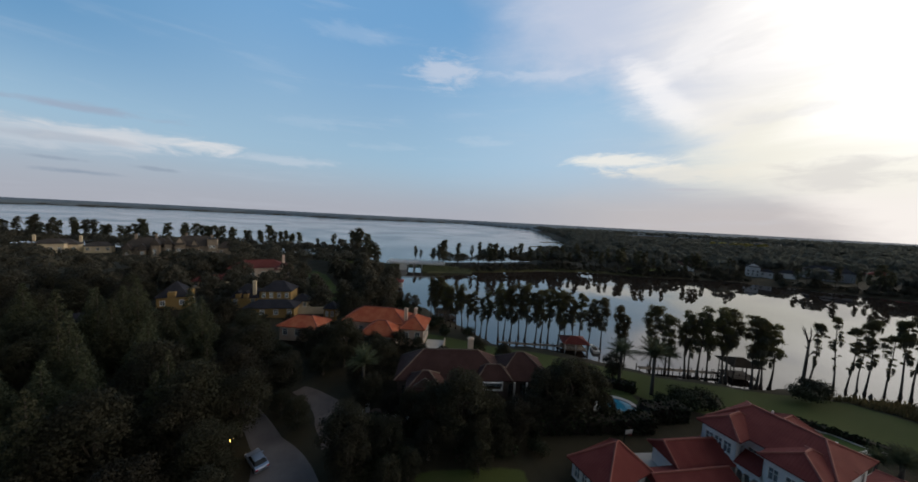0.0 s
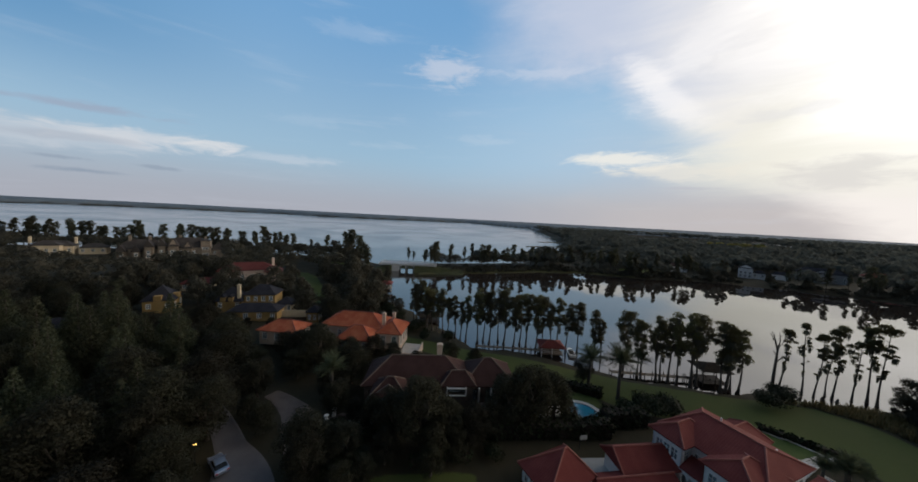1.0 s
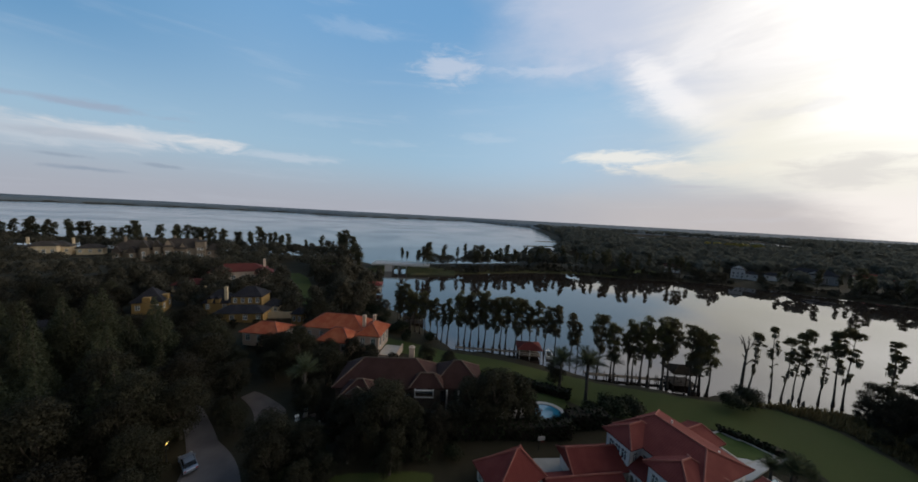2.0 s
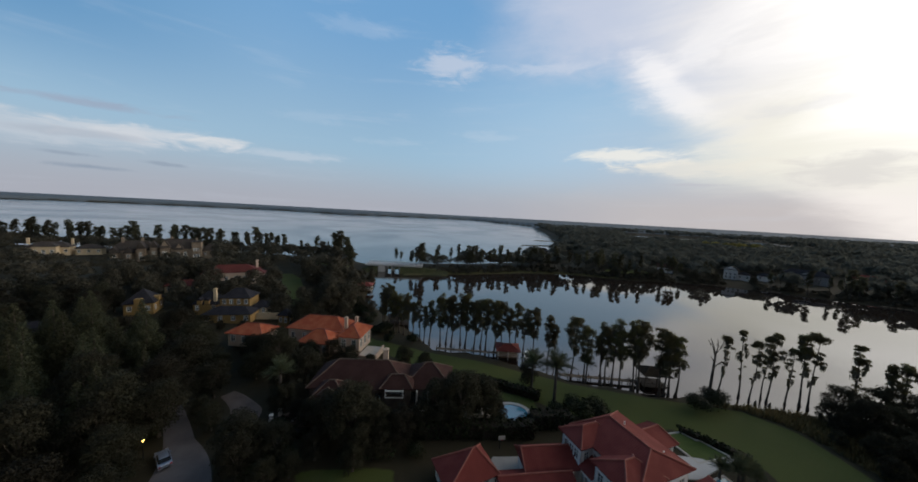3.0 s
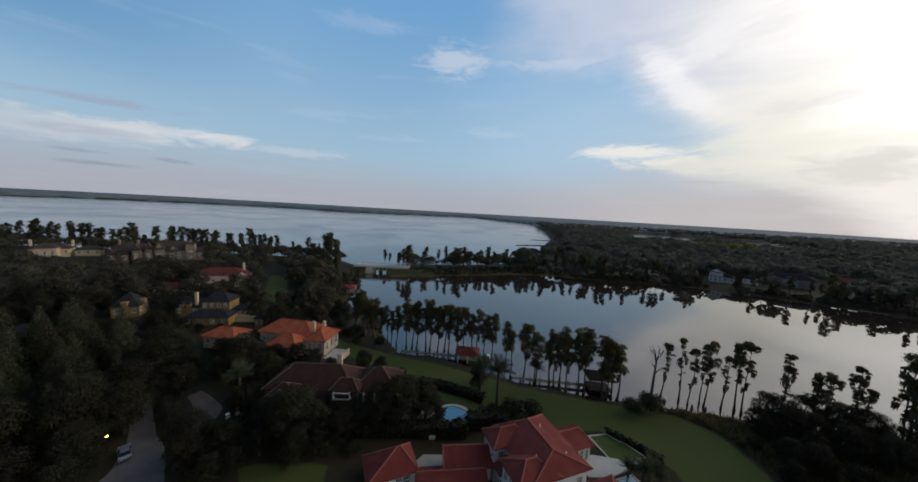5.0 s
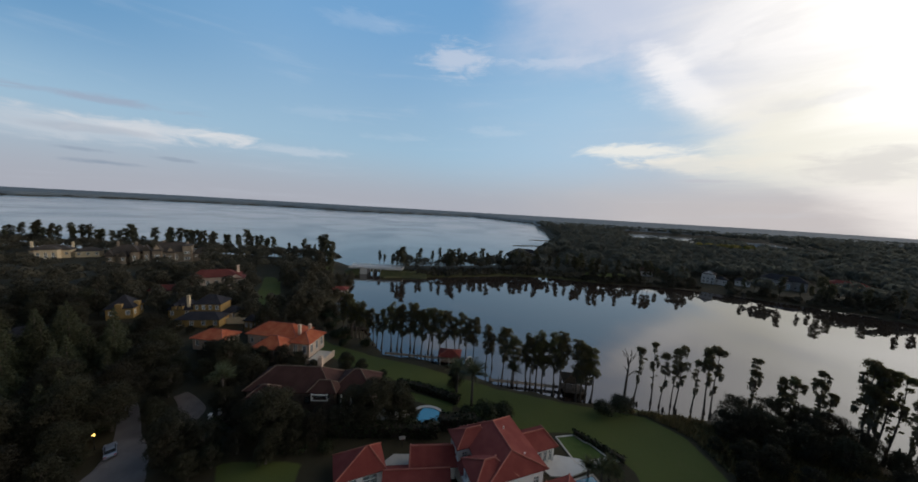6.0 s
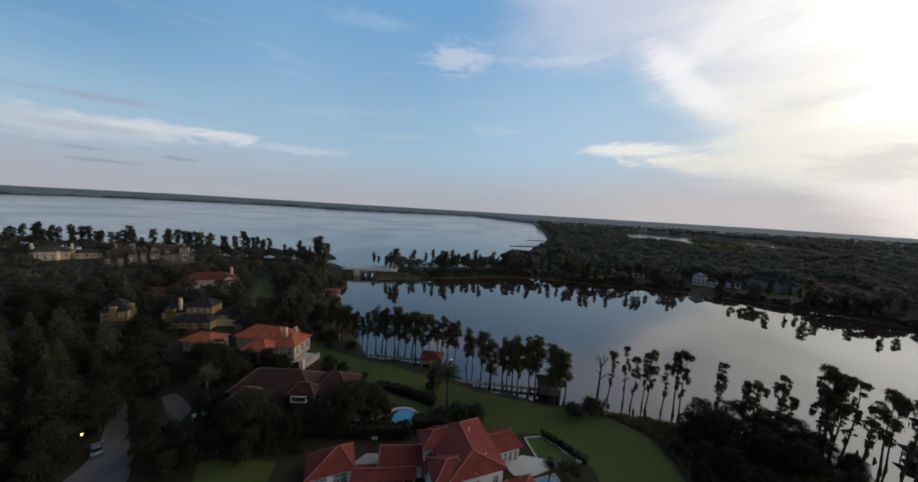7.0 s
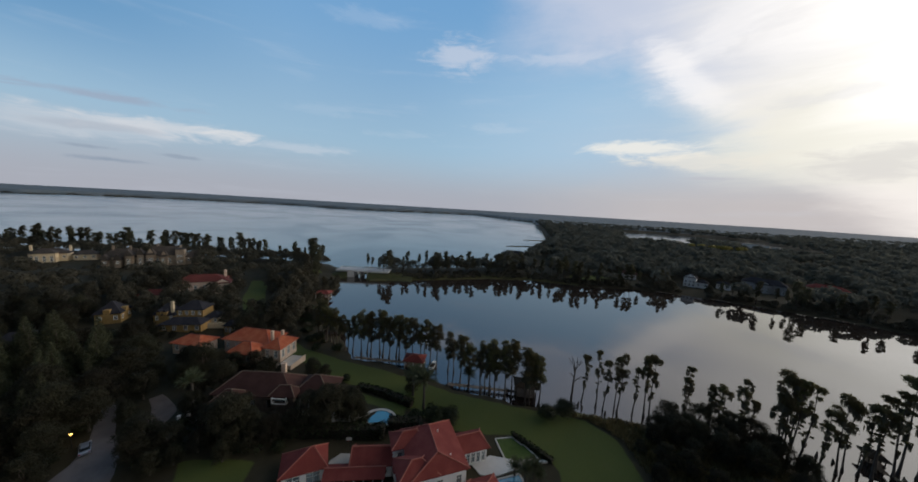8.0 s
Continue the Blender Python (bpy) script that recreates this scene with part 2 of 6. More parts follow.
def ground_material():
    m = bpy.data.materials.new("ground")
    m.use_nodes = True
    t = m.node_tree
    p = t.nodes["Principled BSDF"]
    pos = t.nodes.new("ShaderNodeNewGeometry").outputs["Position"]
    big, mid, small = noisy(t, pos, 0.03, 4), noisy(t, pos, 0.25, 4), noisy(t, pos, 3.0, 5, 0.65)
    floor = mixed(t, mid, (0.026, 0.025, 0.014), (0.058, 0.048, 0.030))
    turf = mixed(t, calc(t, "ADD", calc(t, "MULTIPLY", big, 0.5), calc(t, "MULTIPLY", small, 0.5)), (0.044, 0.060, 0.015), (0.102, 0.120, 0.035))
    turf = mixed(t, calc(t, "MULTIPLY", step(t, mid, 0.55, 0.8), 0.3), turf, (0.092, 0.088, 0.036))
    reed = mixed(t, small, (0.045, 0.05, 0.02), (0.13, 0.115, 0.05))

    def zone(name, jitter):
        a = t.nodes.new("ShaderNodeAttribute")
        a.attribute_name = name
        return step(t, calc(t, "ADD", a.outputs["Fac"], calc(t, "MULTIPLY", calc(t, "SUBTRACT", mid, 0.5), jitter)), -0.3, 0.3)

    col = mixed(t, zone("turf", 1.2), floor, turf)
    col = mixed(t, zone("reed", 4.0), col, reed)
    t.links.new(col, p.inputs["Base Color"])
    p.inputs["Roughness"].default_value, p.inputs["Specular IOR Level"].default_value = 0.9, 0.15
    b = t.nodes.new("ShaderNodeBump")
    b.inputs["Strength"].default_value, b.inputs["Distance"].default_value = 0.6, 0.08
    wire(t, b, "Height", small)
    t.links.new(b.outputs[0], p.inputs["Normal"])
    return m


M = dict(
    ground=ground_material(),
    asphalt=material("asphalt", (0.120, 0.106, 0.106), (0.185, 0.166, 0.162), 0.85, 0.3, 6, 0.2),
    pavers=material("pavers", (0.12, 0.092, 0.08), (0.19, 0.15, 0.13), 0.85, 0.4, 4, 0.3),
    stone_deck=material("stone_deck", (0.48, 0.45, 0.40), (0.62, 0.58, 0.52), 0.7, 0.5, 5, 0.2),
    lake=water_material("lake_water", (0.030, 0.022, 0.018), 0.012, 0.9, 0.015, 0.02),
    big_lake=water_material("big_lake_water", (0.02, 0.035, 0.05), 0.10, 0.25, 0.10, 0.12),
    pool=water_material("pool_water", (0.03, 0.23, 0.34), 0.02, 2.0, 0.05),
    bark=material("bark", (0.05, 0.04, 0.03), (0.13, 0.11, 0.09), 0.9, 0.8, 9, 0.6, stretch=(1, 1, 0.3)),
    grey_bark=material("grey_bark", (0.040, 0.034, 0.030), (0.12, 0.105, 0.092), 0.9, 0.8, 9, 0.6, stretch=(1, 1, 0.25)),
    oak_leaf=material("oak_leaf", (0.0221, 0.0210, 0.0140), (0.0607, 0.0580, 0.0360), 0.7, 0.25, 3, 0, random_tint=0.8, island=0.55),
    cypress_leaf=material("cypress_leaf", (0.078, 0.078, 0.036), (0.170, 0.156, 0.080), 0.7, 0.3, 3, 0, random_tint=0.6, island=0.5),
    conifer_leaf=material("conifer_leaf", (0.0423, 0.0470, 0.0250), (0.0938, 0.0980, 0.0550), 0.65, 0.3, 3, 0, random_tint=0.6, island=0.5),
    palm_leaf=material("palm_leaf", (0.050, 0.064, 0.034), (0.130, 0.145, 0.085), 0.5, 0.4, 3, 0, random_tint=0.4, island=0.5),
    # far-shore copy of cypress_leaf, greyed to carry distance haze in its colour
    hazed_cypress=material("hazed_cypress", (0.062, 0.066, 0.040), (0.132, 0.126, 0.082), 0.8, 0.3, 3, 0, random_tint=0.6, island=0.5),
    moss=material("moss", (0.09, 0.095, 0.07), (0.17, 0.17, 0.13), 0.9, 0.4, 3, 0, island=0.5),
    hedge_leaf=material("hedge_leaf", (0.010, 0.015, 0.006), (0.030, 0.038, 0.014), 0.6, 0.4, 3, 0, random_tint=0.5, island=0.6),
    gold_leaf=material("gold_leaf", (0.20, 0.17, 0.03), (0.34, 0.27, 0.06), 0.6, 0.4, 3, 0, island=0.5),
    # far oaks and scrub: paler than oak_leaf, haze of distance mixed into the colour
    wood_leaf=material("wood_leaf", (0.045, 0.044, 0.032), (0.122, 0.112, 0.082), 0.8, 0.1, 1.5, 0, island=0.5, world_space=True),
    # leaves across the lake: paled and greyed, distance haze put into the colour
    hazed_leaf=material("hazed_leaf", (0.086, 0.094, 0.080), (0.124, 0.130, 0.112), 0.8, 0.1, 1.5, 0, island=0.3, world_space=True),
    reed=material("reed", (0.065, 0.060, 0.028), (0.20, 0.16, 0.08), 0.8, 0.3, 3, 0, island=0.6),
    hazed_woods=material("hazed_woods", (0.040, 0.050, 0.045), (0.120, 0.120, 0.115), 0.9, 0.008, 0.05, 0, world_space=True),
    red_tile=tiled_roof("red_tile", (0.145, 0.030, 0.026), (0.225, 0.058, 0.048), bump=0.35),
    orange_tile=tiled_roof("orange_tile", (0.35, 0.075, 0.036), (0.50, 0.165, 0.08), bump=0.4, random_dirt=0.7),
    brown_shingle=tiled_roof("brown_shingle", (0.046, 0.022, 0.019), (0.078, 0.040, 0.034), 0.30, 0.3),
    slate=tiled_roof("slate", (0.020, 0.020, 0.026), (0.042, 0.042, 0.050), 0.30, 0.3, rough=0.9),
    dark_red_tile=tiled_roof("dark_red_tile", (0.095, 0.026, 0.022), (0.150, 0.045, 0.038), bump=0.3),
    grey_shingle=tiled_roof("grey_shingle", (0.050, 0.042, 0.038), (0.085, 0.074, 0.066), 0.30, 0.3),
    pale_stone=material("pale_stone", (0.20, 0.16, 0.12), (0.32, 0.26, 0.195), 0.85, 0.5, 5, 0.4),
    pale_concrete=material("pale_concrete", (0.50, 0.49, 0.48), (0.64, 0.63, 0.61), 0.85, 0.3, 5, 0.2),
    bank_grass=material("bank_grass", (0.035, 0.045, 0.018), (0.085, 0.085, 0.038), 0.9, 0.25, 2, 0.6),
    ridge_red=material("ridge_red", (0.26, 0.082, 0.064), (0.34, 0.132, 0.102), 0.7, 0.8, 6, 0.3),
    ridge_dark=material("ridge_dark", (0.12, 0.085, 0.07), (0.20, 0.15, 0.12), 0.8, 0.8, 6, 0.3),
    white_stucco=material("white_stucco", (0.66, 0.66, 0.66), (0.80, 0.80, 0.79), 0.85, 0.4, 7, 0.25),
    cream_stucco=material("cream_stucco", (0.56, 0.45, 0.29), (0.70, 0.58, 0.40), 0.85, 0.4, 7, 0.25),
    yellow_stucco=material("yellow_stucco", (0.27, 0.175, 0.065), (0.36, 0.24, 0.10), 0.85, 0.4, 7, 0.25),
    pink_stucco=material("pink_stucco", (0.58, 0.44, 0.34), (0.70, 0.56, 0.44), 0.85, 0.4, 7, 0.25),
    tan_stone=material("tan_stone", (0.20, 0.155, 0.11), (0.33, 0.26, 0.19), 0.85, 0.5, 5, 0.4),
    brown_stone=material("brown_stone", (0.10, 0.08, 0.065), (0.20, 0.16, 0.13), 0.85, 0.9, 5, 0.5),
    grey_stucco=material("grey_stucco", (0.26, 0.26, 0.27), (0.38, 0.38, 0.38), 0.85, 0.4, 7, 0.25),
    trim=material("trim", (0.68, 0.66, 0.62), (0.80, 0.78, 0.74), 0.6, 1.0, 9, 0.1),
    wood=material("wood", (0.11, 0.08, 0.055), (0.22, 0.17, 0.12), 0.8, 0.8, 9, 0.4, stretch=(1, 1, 0.4)),
    dark_wood=material("dark_wood", (0.022, 0.017, 0.014), (0.055, 0.043, 0.034), 0.8, 0.8, 9, 0.4),
    concrete=material("concrete", (0.34, 0.33, 0.31), (0.48, 0.47, 0.44), 0.85, 0.3, 5, 0.3),
    car_paint=material("car_paint", (0.30, 0.34, 0.42), (0.36, 0.40, 0.48), 0.35, 1.0, 30, 0, metal=0.6, spec=0.5),
    rubber=material("rubber", (0.015, 0.015, 0.015), (0.03, 0.03, 0.03), 0.8, 2, 20, 0.1),
    chrome=material("chrome", (0.6, 0.6, 0.6), (0.7, 0.7, 0.7), 0.2, 2, 20, 0, metal=1.0),
    iron=material("iron", (0.02, 0.02, 0.02), (0.05, 0.05, 0.05), 0.5, 2, 20, 0.1, metal=0.6),
    glass=glass_material(),
    tinted=material("tinted_glass", (0.012, 0.014, 0.016), (0.02, 0.022, 0.025), 0.16, 2, 20, 0, spec=0.5),
    thatch=material("thatch", (0.020, 0.016, 0.012), (0.05, 0.04, 0.03), 0.95, 1.5, 9, 0.6, spec=0.05),
    lamp_glow=glow_material("lamp_glow", (1.0, 0.60, 0.14), 9.0),
    tail_red=material("tail_red", (0.25, 0.01, 0.01), (0.35, 0.02, 0.02), 0.3, 2, 20, 0),
)


def let_light_through(m, share):
    """Leaves pass some light on to their shaded side."""
    t = m.node_tree
    p, out = t.nodes["Principled BSDF"], t.nodes["Material Output"]
    thin = t.nodes.new("ShaderNodeBsdfTranslucent")
    t.links.new(p.inputs["Base Color"].links[0].from_socket, thin.inputs[0])
    mix = t.nodes.new("ShaderNodeMixShader")
    mix.inputs[0].default_value = share
    t.links.new(p.outputs[0], mix.inputs[1])
    t.links.new(thin.outputs[0], mix.inputs[2])
    t.links.new(mix.outputs[0], out.inputs[0])


for leaf_kind in ("cypress_leaf", "hazed_cypress", "oak_leaf", "conifer_leaf", "palm_leaf", "moss", "wood_leaf", "hazed_leaf", "reed"):
    let_light_through(M[leaf_kind], 0.6 if leaf_kind in ("hazed_leaf", "hazed_cypress", "cypress_leaf", "moss") else 0.45)



# the skyline backdrop, over a kilometre off, glows faint blue-grey to paint in haze
skyline = M["hazed_woods"].node_tree.nodes["Principled BSDF"]
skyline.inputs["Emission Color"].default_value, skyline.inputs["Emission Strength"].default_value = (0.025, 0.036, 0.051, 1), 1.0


# ---- geometry helpers ----
class Shape:
    """Collects vertices and faces for one mesh."""

    def __init__(self):
        self.v, self.f = [], []

    def face(self, *pts):
        n = len(self.v)
        self.v += [tuple(p) for p in pts]
        self.f.append(tuple(range(n, n + len(pts))))
        return self

    def hexa(self, lower, upper):
        """A solid between two rings of equal length."""
        n, k = len(self.v), len(lower)
        self.v += [tuple(p) for p in lower] + [tuple(p) for p in upper]
        self.f.append(tuple(range(n + k - 1, n - 1, -1)))
        self.f.append(tuple(range(n + k, n + 2 * k)))
        for i in range(k):
            j = (i + 1) % k
            self.f.append((n + i, n + j, n + k + j, n + k + i))
        return self

    def box(self, x0, x1, y0, y1, z0, z1):
        return self.hexa([(x0, y0, z0), (x1, y0, z0), (x1, y1, z0), (x0, y1, z0)], [(x0, y0, z1), (x1, y0, z1), (x1, y1, z1), (x0, y1, z1)])

    def tube(self, pts, radii, sides=7):
        rings = []
        for i, p in enumerate(pts):
            p = Vector(p)
            d = (Vector(pts[min(i + 1, len(pts) - 1)]) - Vector(pts[max(i - 1, 0)])).normalized()
            a = d.orthogonal().normalized() if abs(d.z) < 0.9 else Vector((1, 0, 0)).cross(d).normalized()
            b = d.cross(a)
            rings.append([p + (a * math.cos(q) + b * math.sin(q)) * radii[i] for q in (2 * math.pi * k / sides for k in range(sides))])
        n = len(self.v)
        for r in rings:
            self.v += [tuple(p) for p in r]
        for i in range(len(rings) - 1):
            for k in range(sides):
                j = (k + 1) % sides
                self.f.append((n + i * sides + k, n + i * sides + j, n + (i + 1) * sides + j, n + (i + 1) * sides + k))
        self.f.append(tuple(range(n + sides - 1, n - 1, -1)))
        self.f.append(tuple(range(n + (len(rings) - 1) * sides, n + len(rings) * sides)))
        return self

    def mesh(self, name, mat, smooth=False):
        me = bpy.data.meshes.new(name)
        me.from_pydata(self.v, [], self.f)
        me.materials.append(mat)
        if smooth:
            me.shade_smooth()
        me.update()
        return me


def part(name, shape, mat, parent=None, label="", smooth=False):
    me = shape.mesh(name, mat, smooth) if isinstance(shape, Shape) else shape
    ob = new(name, me)
    if parent is not None:
        ob.parent = parent
    if label:
        tagged(ob, label)
    return ob


def thing(name, m, label, category, group="", kind=""):
    ob = new(name)
    ob.empty_display_size = 0.5
    ob.matrix_world = m
    return tagged(ob, label, category, group, kind)


def quads(points, name, mat):
    """A mesh of loose four-sided leaves from an array (n, 4, 3)."""
    n = len(points)
    me = bpy.data.meshes.new(name)
    me.vertices.add(4 * n)
    me.vertices.foreach_set("co", points.reshape(-1).astype(np.float32))
    me.loops.add(4 * n)
    me.loops.foreach_set("vertex_index", np.arange(4 * n, dtype=np.int32))
    me.polygons.add(n)
    me.polygons.foreach_set("loop_start", np.arange(0, 4 * n, 4, dtype=np.int32))
    me.materials.append(mat)
    me.update(calc_edges=True)
    return me


rng = np.random.default_rng(7)


def unit(a):
    return a / np.maximum(np.linalg.norm(a, axis=-1, keepdims=True), 1e-6)


def leaf_cloud(lobes, count, size, flat=1.0, droop=0.0, inner=0.55):
    """Leaf sprays over the skins of many lobes (x, y, z, radius, height factor)."""
    L = np.array(lobes, float)
    w = L[:, 3] ** 2
    pick = rng.choice(len(L), count, p=w / w.sum())
    d = unit(rng.normal(size=(count, 3)))
    d[:, 2] = np.where(d[:, 2] < -0.35, -d[:, 2], d[:, 2])
    r = L[pick, 3:4] * (inner + (1.08 - inner) * rng.random((count, 1)) ** 0.6)
    r *= np.where(rng.random((count, 1)) < 0.10, rng.uniform(1.05, 1.45, (count, 1)), 1.0)
    off = d * r
    off[:, 2] *= L[pick, 4]
    c = L[pick, :3] + off
    nrm = unit(d + 0.4 * rng.normal(size=(count, 3)))
    a = unit(np.cross(nrm, rng.normal(size=(count, 3))))
    b = np.cross(nrm, a)
    a[:, 2] -= droop
    s = size * (0.55 + 0.9 * rng.random((count, 1)))
    t = s * flat * (0.5 + 0.5 * rng.random((count, 1)))
    bend = nrm * s * 0.35
    return np.stack([c - a * s * 0.5, c + b * t * 0.5 + bend * 0.5, c + a * s * 0.5 - bend * 0.4, c - b * t * 0.5 + bend * 0.3], 1)


# ---- land and water ----
NEAR_SHORE = [(-47, 208), (-37, 191), (-31, 160), (-29, 143), (-12, 124), (4, 104), (13, 93.5), (24, 92.5), (38, 88), (54, 79), (66, 76.6), (75, 74), (85, 73.8), (95, 73.2), (103, 70.6), (112, 69.6), (123, 69.6), (137, 66), (146, 58.2), (151, 51), (165, 46), (230, 38), (330, 30), (420, 10)]
FAR_SHORE = [(470, 66), (395, 128), (325, 184), (300, 201), (275, 216), (243, 231), (205, 241), (155, 238), (110, 247), (73, 242), (33, 226), (-4, 215), (-21, 208), (-27, 230)]
BIG_NEAR = [(-2600, 60), (-900, 170), (-346, 222), (-270, 238), (-213, 252), (-130, 257), (-75, 254), (-52, 236), (-47, 208)]
BIG_REST = [(-44, 226), (-45, 253), (-14, 264), (30, 277), (70, 296), (92, 322), (97, 372), (130, 396), (166, 462), (224, 592), (232, 690), (300, 1040), (380, 1630), (60, 2450), (-760, 2000), (-1500, 2150), (-2100, 1750), (-2180, 1560), (-2160, 1330), (-3200, 1200)]
LAKES = np.array(NEAR_SHORE + FAR_SHORE + BIG_REST + BIG_NEAR, float)
POND = np.array([(400, 640), (629, 1150), (780, 1190), (920, 1110), (1010, 1000), (930, 870), (770, 570), (650, 520), (690, 720), (600, 780), (520, 600)], float)


def inside_and_distance(poly, x, y):
    inside = np.zeros(x.shape, bool)
    best = np.full(x.shape, 1e12)
    for (x0, y0), (x1, y1) in zip(poly, np.roll(poly, -1, 0)):
        cross = ((y0 > y) != (y1 > y)) & (x < (x1 - x0) * (y - y0) / ((y1 - y0) or 1e-9) + x0)
        inside ^= cross
        ex, ey = x1 - x0, y1 - y0
        u = np.clip(((x - x0) * ex + (y - y0) * ey) / max(ex * ex + ey * ey, 1e-9), 0, 1)
        best = np.minimum(best, (x - x0 - u * ex) ** 2 + (y - y0 - u * ey) ** 2)
    return inside, np.sqrt(best)


def signed(poly, x, y):
    """Metres inside (plus) or outside (minus) a ring."""
    ins, d = inside_and_distance(np.array(poly, float), x, y)
    return np.where(ins, d, -d)


def wobble(x, y):
    return 1.1 * np.sin(x * 0.31 + 1.3 * np.sin(y * 0.13)) + 0.8 * np.sin(y * 0.37 + x * 0.11) + 0.5 * np.sin(x * 0.83 - y * 0.6)


def land(x, y):
    """Height of the ground in metres above the lakes."""
    x, y = np.asarray(x, float), np.asarray(y, float)
    d = -np.maximum(signed(LAKES, x, y), signed(POND, x, y)) + 0.5 * wobble(x, y)
    top = 1.3 + 1.9 * np.exp(-(((x - 8) / 45) ** 2 + ((y - 62) / 30) ** 2)) + 3.2 / (1 + np.exp((x + 52) / 9)) * (1 / (1 + np.exp(-(y - 72) / 10)))
    top = top + 6.0 / (1 + np.exp(-(np.hypot(x, y) - 420) / 60)) + 0.15 * wobble(x * 0.5, y * 0.5)
    h = np.where(d > 0, top * (1 - np.exp(-np.maximum(d, 0) / 9.0)) + 0.05, np.maximum(d, -12) * 0.25)
    return h


def land_at(x, y):
    return float(land(np.array([x]), np.array([y]))[0])


TURF = [
    [(-28, 101), (-13.8, 89.5), (-1.1, 84), (10.4, 77), (20, 72.5), (30, 71.5), (36, 69), (44, 62.5), (56, 57.5), (65, 57.6), (71, 58.6), (79.5, 52.5), (81.5, 48), (80, 30), (96, 30), (101, 47.8), (101, 60.6), (95, 68.1), (84, 70.4), (66, 73.4), (54, 76), (41, 80.5), (28, 85), (10, 89.5), (-8, 95.5), (-22, 105)],
    [(24, 69), (41, 65), (41, 60), (36, 63), (28, 64.5)],
    [(-5, 40.5), (11.5, 42), (12.5, 36), (-1, 34.5)],
    [(-90, 173), (-84, 174), (-74, 165), (-62, 147), (-47, 126), (-50, 120), (-57, 124), (-69, 138), (-80, 157)],
    [(150, 262), (178, 258), (200, 262), (196, 275), (160, 278)],
    [(-110, 215), (-70, 205), (-60, 214), (-90, 228)],
    [(470, 382), (515, 350), (560, 400), (508, 430)],
]
REEDS = [
    [(84, 71.7), (96, 69.1), (103, 61.6), (104, 41.8), (116, 34.7), (140, 40.4), (139, 55.1), (123, 61.6), (110, 67.6), (96, 72.2)],
    [(-45, 226), (-24, 207), (0, 216), (33, 227), (73, 243), (110, 248), (155, 240), (155, 247), (110, 256), (70, 252), (30, 237), (-5, 227), (-35, 236)],
]


def axis(fine_lo, fine_hi, step_fine, lo, hi, growth):
    a = list(np.arange(fine_lo, fine_hi + 0.01, step_fine))
    s = step_fine
    while a[-1] < hi:
        s *= growth
        a.append(a[-1] + s)
    s = step_fine
    while a[0] > lo:
        s *= growth
        a.insert(0, a[0] - s)
    return np.array(a)


def grid_mesh(name, xs, ys, zs, mat):
    nx, ny = len(xs), len(ys)
    X, Y = np.meshgrid(xs, ys)
    me = bpy.data.meshes.new(name)
    me.vertices.add(nx * ny)
    me.vertices.foreach_set("co", np.stack([X, Y, zs], -1).reshape(-1).astype(np.float32))
    i = (np.arange(ny - 1)[:, None] * nx + np.arange(nx - 1)[None]).reshape(-1)
    idx = np.stack([i, i + 1, i + nx + 1, i + nx], 1).astype(np.int32)
    me.loops.add(idx.size)
    me.loops.foreach_set("vertex_index", idx.reshape(-1))
    me.polygons.add(len(idx))
    me.polygons.foreach_set("loop_start", np.arange(0, idx.size, 4, dtype=np.int32))
    me.materials.append(mat)
    me.update(calc_edges=True)
    me.shade_smooth()
    return me


def build_ground():
    xs, ys = axis(-60, 150, 1.0, -4900, 4900, 1.035), axis(20, 125, 1.0, -1500, 4900, 1.035)
    X, Y = np.meshgrid(xs, ys)
    me = grid_mesh("ground", xs, ys, land(X, Y), M["ground"])
    for name, polys in (("turf", TURF), ("reed", REEDS)):
        sd = np.max([signed(p, X, Y) for p in polys], 0)
        me.attributes.new(name, "FLOAT", "POINT").data.foreach_set("value", np.clip(sd, -20, 20).reshape(-1).astype(np.float32))
    tagged(new("ground", me), "wooded shore land with mown lawns and leaf litter", "ground", kind="structure")


build_ground()


def water_sheet(name, ring, mat, label):
    s = Shape()
    s.face(*[(x, y, 0.0) for x, y in ring])
    bm = bmesh.new()
    me = s.mesh(name, mat)
    bm.from_mesh(me)
    bmesh.ops.triangulate(bm, faces=bm.faces[:])
    bm.to_mesh(me)
    bm.free()
    return tagged(new(name, me), label, "lake", kind="structure")


water_sheet("lake", [(-75, 195), (-75, 100), (-40, 85), (20, 60), (90, 45), (220, 10), (420, -40), (600, 40), (500, 200), (330, 300), (60, 300), (-44, 232)], M["lake"], "still dark lake mirroring trees and clouds")
water_sheet("big_lake", [(-4000, -100), (-900, 60), (-200, 215), (-75, 195), (-44, 232), (60, 300), (200, 420), (400, 700), (1300, 900), (1300, 1500), (700, 1800), (300, 2800), (-4000, 2900)], M["big_lake"], "wide wind-ruffled grey-blue lake reaching distant woods")


